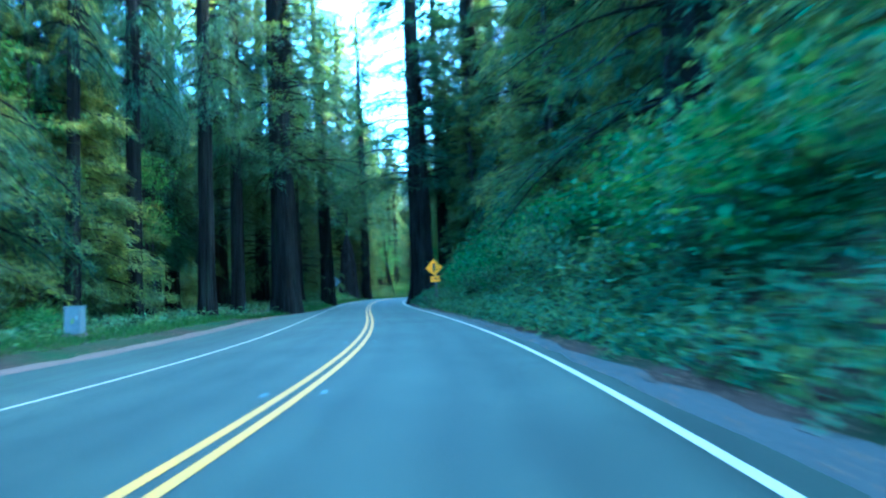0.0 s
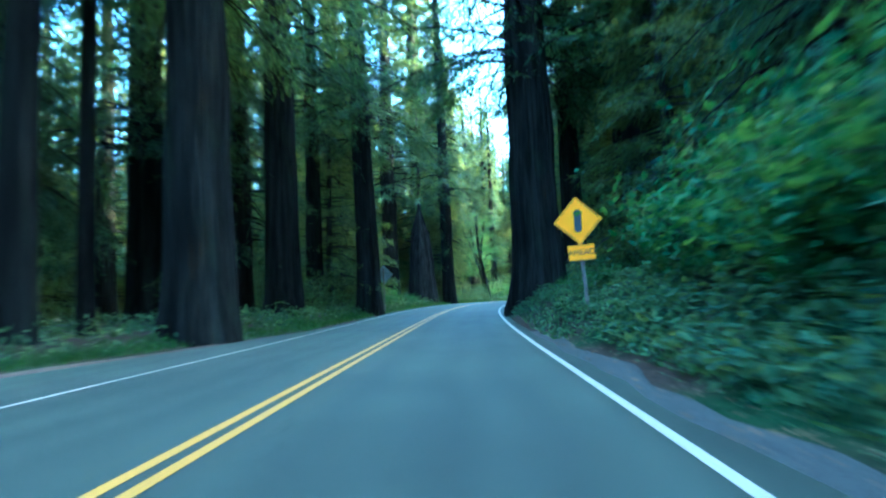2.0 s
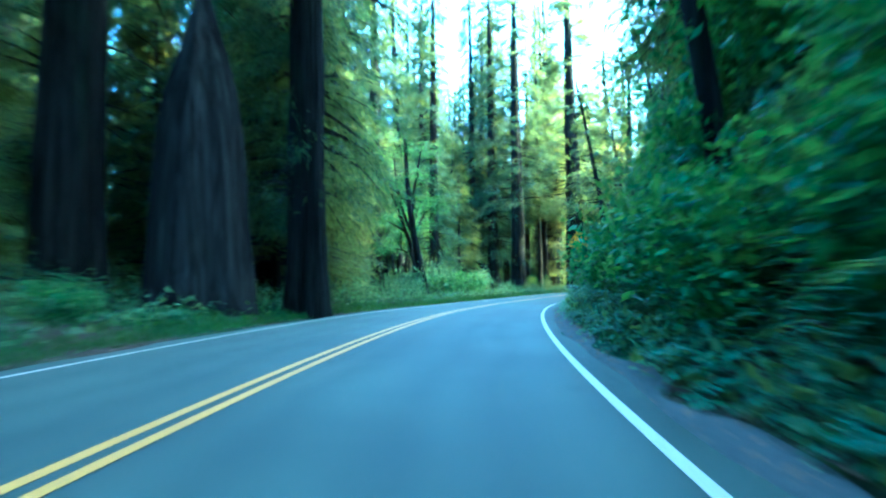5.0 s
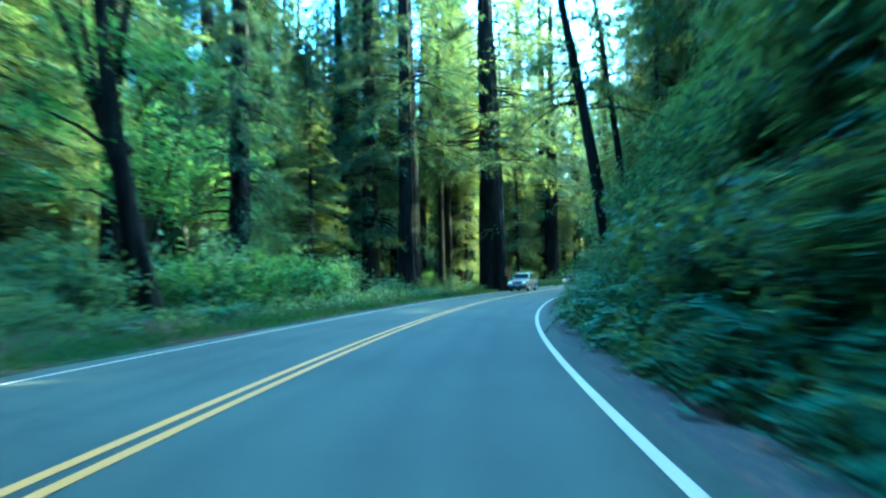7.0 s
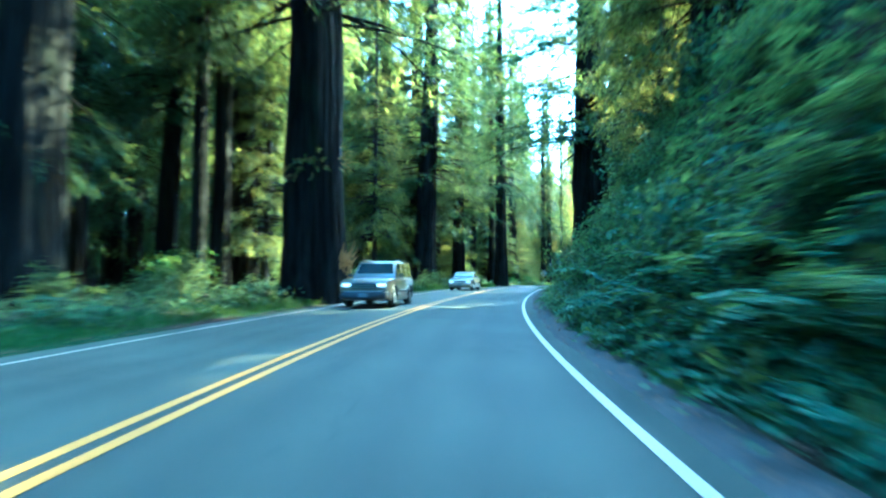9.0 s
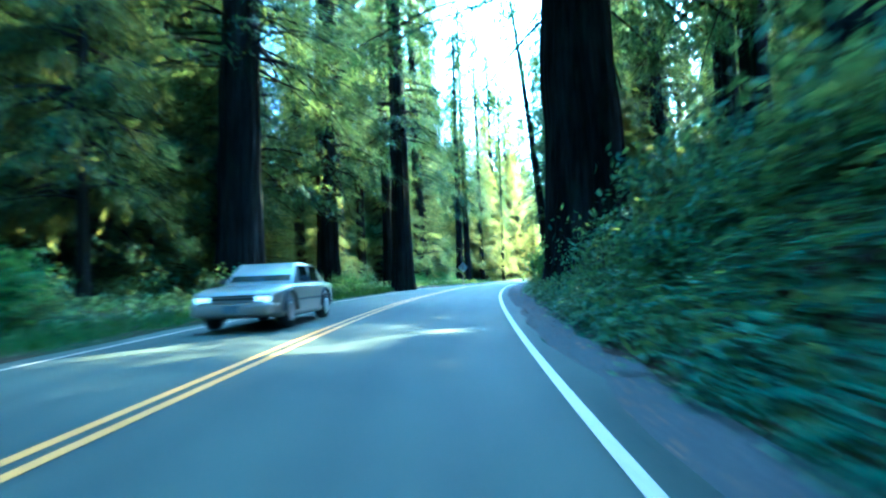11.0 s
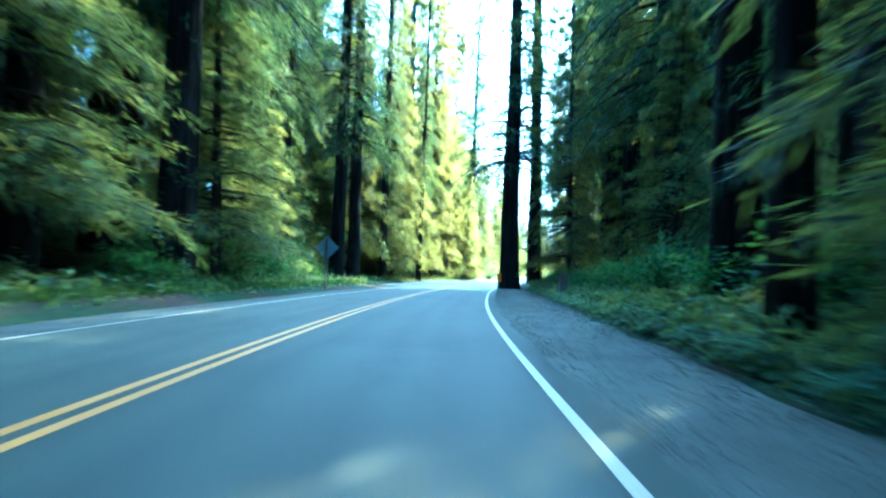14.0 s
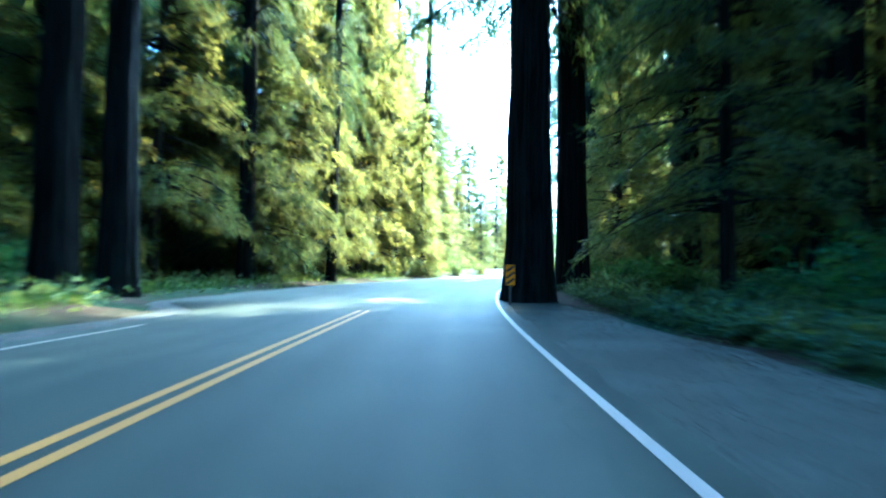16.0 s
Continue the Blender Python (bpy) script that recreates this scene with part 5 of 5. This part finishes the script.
def trunk_sprigs():
    """A tuft of short leafy shoots sprouting from the giant's bark."""
    r = np.random.default_rng(122)
    e = new("leafy_shoots")
    x0, y0, z0 = spot(159.5, -5.6)
    t = float(heading(159.5))
    paths, B, W, L = [], [], [], []
    for k in range(30):
        a = r.uniform(-2.2, .3) + t
        out = np.array([math.cos(a), math.sin(a), 0])
        p = np.array([x0, y0, z0 + r.uniform(5.9, 6.9) + .35 * (a - t)]) + out * 1.22
        q = p + out * r.uniform(.3, .75) + np.array([0, 0, r.uniform(-.5, .15)])
        paths.append([p, p * .5 + q * .5 + np.array([0, 0, .08]), q])
        u = r.random((16, 1))
        B.append(p + (q - p) * u)
        W.append(unit(np.repeat((q - p)[None], 16, 0) + r.normal(0, .3, (16, 3))))
        L.append(r.uniform(.1, .24, 16))
    v, f = tubes(paths, [[.015, .01, .004]] * len(paths), 4)
    part("branchwork", mesh("branchwork", v, f, M_SPLIT), e)
    B, W, L = np.concatenate(B), np.concatenate(W), np.concatenate(L)
    v, f = leaves(B, W, unit(np.cross(W, r.normal(0, .4, W.shape) + np.array([0, 0, 1.0]))), L, L * .35)
    part("foliage", mesh("foliage", v, f, M_FIR), e)
    return tagged(e, "tuft of leafy shoots sprouting from a giant trunk", "shoots")


scar()
trunk_sprigs()


# ---------------------------------------------------------------- signs and posts
def plate(points, depth):
    """A flat plate with the given outline in x, z, facing -y."""
    n = len(points)
    v = [(x, 0, z) for x, z in points] + [(x, depth, z) for x, z in points]
    f = [tuple(range(n)), tuple(range(2 * n - 1, n - 1, -1))] + [(i + n, (i + 1) % n + n, (i + 1) % n, i) for i in range(n)]
    return v, f


def rounded(w, h, r, cx=0, cz=0, turn=0, k=4):
    pts = []
    for sx, sz, a0 in ((1, 1, 0), (-1, 1, 90), (-1, -1, 180), (1, -1, 270)):
        for i in range(k + 1):
            a = radians(a0 + 90 * i / k)
            pts.append((sx * (w / 2 - r) + r * math.cos(a), sz * (h / 2 - r) + r * math.sin(a)))
    c, s_ = math.cos(radians(turn)), math.sin(radians(turn))
    return [(cx + x * c - z * s_, cz + x * s_ + z * c) for x, z in pts]


def moved(v, dy):
    return [(x, y + dy, z) for x, y, z in v]


def bar(parent, name, outline, dy, material, label=""):
    v, f = plate(outline, .002)
    return part(name, mesh(name, moved(v, dy), f, material), parent, label)


def square_post(h, w=.1):
    bm = bmesh.new()
    bmesh.ops.create_cube(bm, size=1)
    bmesh.ops.scale(bm, vec=(w, w, h + .5), verts=bm.verts)
    bmesh.ops.translate(bm, vec=(0, 0, (h - .5) / 2), verts=bm.verts)
    bmesh.ops.bevel(bm, geom=list(bm.edges), offset=.008, segments=1, affect="EDGES")
    return bmesh_part("post", bm, M_POST)


def letters(text, size, x, z, dy, parent):
    cu = bpy.data.curves.new("lettering", "FONT")
    cu.body, cu.size, cu.align_x, cu.align_y, cu.extrude = text, size, "CENTER", "CENTER", .001
    tmp = new("lettering", cu)
    bpy.context.view_layer.update()
    me = bpy.data.meshes.new_from_object(tmp)
    bpy.data.objects.remove(tmp)
    me.transform(Matrix.Translation((x, dy, z)) @ Matrix.Rotation(radians(90), 4, "X"))
    me.materials.clear()
    me.materials.append(M_BLACK)
    return part("lettering", me, parent)


def warning_sign(s, o, height, symbol, plaque, label, back=False, turn=0, size=.96, lean=0.0):
    """A diamond warning sign on a timber post; height is that of the diamond's centre."""
    e = new("road_sign")
    part("post", square_post(height + .45), e)
    v, f = plate(rounded(size, size, .05, 0, height, 45), .004)
    pl = part("diamond_plate", mesh("diamond_plate", moved(v, -.062), f, M_BACK if back else M_SIGN), e)
    if not back:
        # black border line: four thin bars
        for k in range(4):
            a = 45 + 90 * k
            d = size / 2 - .04
            cx, cz = d * math.cos(radians(a)), height + d * math.sin(radians(a))
            bar(pl, "border", rounded(size - .13, .016, .004, cx, cz, a + 90), -.0665, M_BLACK)
        v, f = plate(rounded(size, size, .05, 0, height, 45), .003)
        part("back_plate", mesh("back_plate", moved(v, -.056), f, M_BACK), e)
        for outline in symbol(height):
            bar(pl, "symbol", outline, -.0665, M_BLACK)
    if plaque:
        pw, ph, cz, text = plaque
        v, f = plate(rounded(pw, ph, .03, 0, cz), .004)
        pq = part("plaque", mesh("plaque", moved(v, -.062), f, M_SIGN), e, "small amber plaque")
        for dz in (-1, 1):
            bar(pq, "border", rounded(pw - .05, .01, .003, 0, cz + dz * (ph / 2 - .022)), -.0665, M_BLACK)
        if text:
            letters(text, ph * .52, 0, cz, -.0665, pq)
        else:
            for k in range(5):
                bar(pq, "print_bar", rounded(.06, ph * .3, .008, (k - 2) * .085, cz), -.0665, M_BLACK)
    x, y, z = spot(s, o)
    e.matrix_basis = pose(x, y, z, 0, lean, math.degrees(float(heading(s))) + turn)
    return tagged(e, label, "road sign", "road signs")


junction = lambda h: [rounded(.09, .52, .006, .05, h, 0), rounded(.22, .09, .006, -.1, h - .02, 0)]
warning_sign(45.6, 5.6, 3.18 - float(lift(45.6, 5.6)), lambda h: [rounded(.22, .68, .1, 0, h, -4)], (.76, .46, 2.25 - float(lift(45.6, 5.6)), "AHEAD"), "amber diamond warning sign with a small plaque on a timber post", turn=-3, size=1.0, lean=-3.5)
warning_sign(100.6, 5.5, 3.05 - float(lift(100.6, 5.5)), junction, (.78, .17, 2.3 - float(lift(100.6, 5.5)), None), "amber diamond side-road warning sign with a narrow plaque", turn=4, size=.8, lean=-7.0)
warning_sign(69.0, -4.6, 2.75 - float(lift(69.0, -4.6)), None, None, "grey back of a diamond road sign on a timber post", True, 172)
warning_sign(241.5, -5.2, 2.35 - float(lift(241.5, -5.2)), None, None, "grey back of a diamond road sign at the turnout", True, 176)


def utility_box(s, o):
    """A pale cabinet on a low plinth with a lid that overhangs it."""
    e = new("utility_box")

    def block(name, size, z, material, bevel):
        bm = bmesh.new()
        bmesh.ops.create_cube(bm, size=1)
        bmesh.ops.scale(bm, vec=size, verts=bm.verts)
        bmesh.ops.translate(bm, vec=(0, 0, z), verts=bm.verts)
        bmesh.ops.bevel(bm, geom=list(bm.edges), offset=bevel, segments=2, affect="EDGES")
        return bmesh_part(name, bm, material)
    part("plinth", block("plinth", (.6, .46, .5), -.1, M_POST, .02), e)
    part("body", block("body", (.5, .38, .85), .57, M_GREYBOX, .02), e)
    part("lid", block("lid", (.55, .43, .06), 1.02, M_GREYBOX, .02), e)
    v, f = plate(rounded(.04, .14, .015, .15, .65), .03)
    part("handle", mesh("handle", moved(v, -.215), f, M_BACK), e)
    e.matrix_basis = pose(*spot(s, o), 0, 0, math.degrees(float(heading(s))))
    return tagged(e, "pale grey utility box standing in roadside grass", "utility box")


utility_box(19.6, -9.5)


def road_stud(s, o):
    v, f = hull_box(.1, .1, .018)
    e = new("road_stud", mesh("road_stud", v, f, M_GREYBOX))
    x, y, z = plan(s, o)
    e.matrix_basis = pose(float(x), float(y), float(z) + .028, 0, 0, math.degrees(float(heading(s))))
    return tagged(e, "pale raised stud beside the centre line", "road stud", "road studs")


def hull_box(w, d, h):
    """A low block with sloping sides."""
    v = [(sx * w / 2, sy * d / 2, -.01) for sx, sy in ((-1, -1), (1, -1), (1, 1), (-1, 1))] + [(sx * w * .3, sy * d * .3, h) for sx, sy in ((-1, -1), (1, -1), (1, 1), (-1, 1))]
    return v, [(3, 2, 1, 0), (4, 5, 6, 7)] + [(k, (k + 1) % 4, (k + 1) % 4 + 4, k + 4) for k in range(4)]


for s in (6.8, 14.6):
    for o in (-.36, .36):
        road_stud(s, o)


def trail_post(s, o):
    """A squat timber pillar with a ledge all round it and a rounded block on top."""
    e = new("trail_post")
    for name, size, z, r in [("post", (.36, .62, 1.2), .45, .02), ("ledge", (.72, .7, .045), 1.07, .01), ("cap", (.34, .56, .2), 1.185, .06)]:
        bm = bmesh.new()
        bmesh.ops.create_cube(bm, size=1)
        bmesh.ops.scale(bm, vec=size, verts=bm.verts)
        bmesh.ops.translate(bm, vec=(0, 0, z), verts=bm.verts)
        bmesh.ops.bevel(bm, geom=list(bm.edges), offset=r, segments=2, affect="EDGES")
        part(name, bmesh_part(name, bm, M_POST), e)
    e.matrix_basis = pose(*spot(s, o), 0, 0, math.degrees(float(heading(s))))
    return tagged(e, "squat weathered timber pillar with a ledge among ferns", "post")


trail_post(238.8, 7.2)


def object_marker(s, o):
    e = new("object_marker")
    part("post", square_post(1.3, .07), e)
    v, f = plate(rounded(.3, .66, .03, 0, 1.0), .004)
    pl = part("panel", mesh("panel", moved(v, -.05), f, M_SIGN), e, "amber striped panel")
    for k in range(3):
        bar(pl, "stripe", rounded(.32, .075, .004, 0, .8 + k * .2, 35), -.0545, M_BLACK)
    e.matrix_basis = pose(*spot(s, o), 0, 0, math.degrees(float(heading(s))))
    return tagged(e, "amber and black striped object marker beside a redwood", "object marker")


object_marker(259.9, 3.98)


# ---------------------------------------------------------------- cars
M_TYRE = plain("tyre_rubber", (0.02, 0.02, 0.02), 0.85, vary=0.2)
M_RIM = plain("alloy_rim", (0.4, 0.4, 0.42), 0.35, 0.9, 0.1)
M_TRIM = plain("dark_plastic_trim", (0.03, 0.03, 0.032), 0.6, vary=0.2)
M_GLASS, _nt, _b = mat("tinted_glass", 0.05)
_b.inputs["Base Color"].default_value = (0.015, 0.02, 0.022, 1)
_b.inputs["Specular IOR Level"].default_value = 0.45
M_LAMP, _nt, _b = mat("lit_headlamp", 0.2)
_b.inputs["Base Color"].default_value = (0.85, 0.85, 0.8, 1)
_b.inputs["Emission Color"].default_value = (1, 0.93, 0.82, 1)
_b.inputs["Emission Strength"].default_value = 0.05
M_RED = plain("red_lens", (0.35, 0.02, 0.02), 0.3, vary=0.1)


def paint(name, colour):
    m, nt, b = mat(name, 0.35, 0.3)
    c = ramp(nt, noise_at(nt, 3.0, detail=5), (0.3, tuple(v * .88 for v in colour)), (0.7, colour))
    nt.links.new(c, b.inputs["Base Color"])
    b.inputs["Coat Weight"].default_value = 0.6
    return m


def hull(sections, name, material, smooth_shade=True):
    """A skin over cross-sections: lists of (x, y, z) rings of equal length, capped at both ends."""
    n = len(sections[0])
    v = [p for ring in sections for p in ring]
    f = []
    for i in range(len(sections) - 1):
        for j in range(n):
            j2 = (j + 1) % n
            f.append((i * n + j, i * n + j2, (i + 1) * n + j2, (i + 1) * n + j))
    f.append(tuple(range(n - 1, -1, -1)))
    f.append(tuple(range((len(sections) - 1) * n, len(sections) * n)))
    return mesh(name, v, f, material, not smooth_shade)


def ring(y, w, z0, z1, r=.1, pinch=0.0):
    """A rounded rectangle across the car at y, narrower at its top by pinch."""
    out = []
    for x, z in rounded(2 * w, z1 - z0, min(r, (z1 - z0) * .45), 0, (z0 + z1) / 2, 0, 3):
        k = (z - z0) / max(z1 - z0, 1e-6)
        out.append((x * (1 - pinch * k), y, z))
    return out


def wheel(e, x, y, r=.34, w=.22):
    bm = bmesh.new()
    bmesh.ops.create_cone(bm, cap_ends=True, segments=24, radius1=r, radius2=r, depth=w)
    bmesh.ops.bevel(bm, geom=[ed for ed in bm.edges if ed.is_manifold and ed.calc_face_angle(0) > 1], offset=.04, segments=2, affect="EDGES")
    bmesh.ops.rotate(bm, matrix=Matrix.Rotation(radians(90), 3, "Y"), verts=bm.verts)
    bmesh.ops.translate(bm, vec=(x, y, r), verts=bm.verts)
    t = part("wheel", bmesh_part("wheel", bm, M_TYRE, False), e)
    bm = bmesh.new()
    bmesh.ops.create_cone(bm, cap_ends=True, segments=20, radius1=r * .62, radius2=r * .5, depth=.03)
    bmesh.ops.rotate(bm, matrix=Matrix.Rotation(radians(90 if x > 0 else -90), 3, "Y"), verts=bm.verts)
    bmesh.ops.translate(bm, vec=(x + (w / 2 + .008) * (1 if x > 0 else -1), y, r), verts=bm.verts)
    part("rim", bmesh_part("rim", bm, M_RIM), t)


def car(name, L, W, H, belt, hood_z, body, label, s, o, boxy):
    """A car whose nose points to -y; belt is the height of the window sills."""
    e = new(name)
    w = W / 2
    y0, y1 = -L / 2, L / 2
    cowl, roof0 = y0 + L * .30, y0 + L * .42
    roof1, tail = (y1 - .25, y1 - .05) if boxy else (y1 - L * .27, y1 - L * .13)
    gl = .30
    secs = [ring(y0, w * .86, gl + .1, hood_z - .16, .08), ring(y0 + .08, w * .95, gl, hood_z - .07, .1), ring(y0 + .5, w, gl - .06, hood_z, .1),
            ring(cowl, w, gl - .08, belt, .1), ring(roof1, w, gl - .08, belt + .02, .1), ring(y1 - .12, w * .96, gl, belt, .1), ring(y1, w * .88, gl + .1, belt - .1, .08)]
    part("body", hull(secs, "body", body), e)
    cab = [ring(cowl - .02, w * .9, belt - .06, belt + .01, .02), ring(roof0, w * .9, belt - .06, H - .03, .1, .14), ring((roof0 + roof1) / 2, w * .9, belt - .06, H, .1, .14),
           ring(roof1, w * .9, belt - .06, H - .05, .1, .14), ring(tail, w * .88, belt - .06, belt + .06, .03)]
    part("cabin", hull(cab, "cabin", body), e)
    # windscreen and rear window
    hz = H - .1
    wx0, wx1 = w * .80, w * .70

    def pane(nm, pts):
        c = np.mean(pts, axis=0)
        part(nm, mesh(nm, pts, [(0, 1, 2, 3)], M_GLASS), e)
    ws = .035
    pane("windscreen", [(-wx0, cowl + .07 - ws, belt + .07), (wx0, cowl + .07 - ws, belt + .07), (wx1, roof0 - .05 - ws, hz - .02), (-wx1, roof0 - .05 - ws, hz - .02)])
    pane("rear_window", [(wx0, tail - .02 + ws, belt + .1), (-wx0, tail - .02 + ws, belt + .1), (-wx1, roof1 + .03 + ws, hz), (wx1, roof1 + .03 + ws, hz)])
    cuts = np.linspace(roof0 - .12, roof1 + .05, 4 if boxy else 3)
    for sx in (-1, 1):
        for a, b2 in zip(cuts[:-1], cuts[1:]):
            lo, hi = w * .9 * (1 - .14 * .15) + .006, w * .9 * (1 - .14 * .82) + .006
            pts = [(sx * lo, a + .04, belt + .05), (sx * lo, b2 - .04, belt + .05), (sx * hi, b2 - .06, hz), (sx * hi, a + .1, hz)]
            part("side_window", mesh("side_window", pts if sx > 0 else pts[::-1], [(0, 1, 2, 3)], M_GLASS), e)
        for y in (y0 + L * .19, y1 - L * .2):
            wheel(e, sx * (w - .1), y)
            v, f = tubes([[(sx * (w + .004), y + .42 * math.cos(q), .36 + .42 * math.sin(q)) for q in np.linspace(0, math.pi, 9)]], [[.035] * 9], 5)
            part("wheel_arch", mesh("wheel_arch", v, f, M_TRIM), e)
        v, f = plate(rounded(.3, .11, .03, sx * (w * .7), hood_z - .23), .06)
        part("headlight", mesh("headlight", moved(v, y0 - .012), f, M_LAMP), e, "lit headlight")
        v, f = plate(rounded(.14, .3, .04, sx * (w * .76), belt - .3), .06)
        part("tail_light", mesh("tail_light", moved(v, y1 - .045), f, M_RED), e)
        bm = bmesh.new()
        bmesh.ops.create_cube(bm, size=1)
        bmesh.ops.scale(bm, vec=(.2, .09, .14), verts=bm.verts)
        bmesh.ops.bevel(bm, geom=list(bm.edges), offset=.03, segments=2, affect="EDGES")
        bmesh.ops.translate(bm, vec=(sx * (w + .08), cowl + .28, belt + .1), verts=bm.verts)
        part("wing_mirror", bmesh_part("wing_mirror", bm, M_TRIM), e)
        v, f = tubes([[(sx * (w + .002), y0 + L * .3, gl + .28), (sx * (w + .002), y1 - L * .3, gl + .28)]], [[.025, .025]], 5)
        part("side_moulding", mesh("side_moulding", v, f, M_TRIM), e)
    v, f = plate(rounded(w * 1.02, .2, .03, 0, hood_z - .25), .05)
    part("grille", mesh("grille", moved(v, y0 - .012), f, M_TRIM), e)
    for dz in (-.065, .0, .065):
        v, f = plate(rounded(w * .98, .018, .006, 0, hood_z - .25 + dz), .012)
        part("grille_bar", mesh("grille_bar", moved(v, y0 - .026), f, M_RIM), e, "bright grille bar")
    v, f = plate(rounded(w * 1.5, .04, .015, 0, .585), .03)
    part("bumper_strip", mesh("bumper_strip", moved(v, y0 - .1), f, M_RIM), e, "bright strip along the bumper")
    part("front_bumper", hull([ring(y0 - .1, w * .82, .34, .54, .06), ring(y0 - .06, w * .93, .31, .57, .08), ring(y0 + .25, w * 1.0, .31, .57, .08)], "front_bumper", M_TRIM if boxy else body), e)
    v, f = plate(rounded(.32, .15, .01, 0, .45), .01)
    part("number_plate", mesh("number_plate", moved(v, y0 - .115), f, M_GREYBOX), e, "plain pale number plate")
    if boxy:
        for sx in (-1, 1):
            v, f = tubes([[(sx * w * .68, roof0 + .15, H + .03), (sx * w * .68, roof1 - .1, H + .03)]], [[.02, .02]], 5)
            part("roof_rail", mesh("roof_rail", v, f, M_TRIM), e)
    x, y, z = plan(s, o)
    e.matrix_basis = pose(float(x), float(y), float(z) + .015, 0, 0, math.degrees(float(heading(s))))
    return tagged(e, label, "car", "oncoming cars")


car("suv", 4.5, 1.78, 1.72, 1.06, 1.02, paint("silver_paint", (0.17, 0.155, 0.125)), "silver boxy SUV with lit headlights in the opposite lane", 156.6, -1.85, True)
car("sedan", 4.4, 1.74, 1.42, .92, .86, paint("white_paint", (0.28, 0.25, 0.2)), "pale sedan with lit headlights on the road", 178.5, -1.85, False)
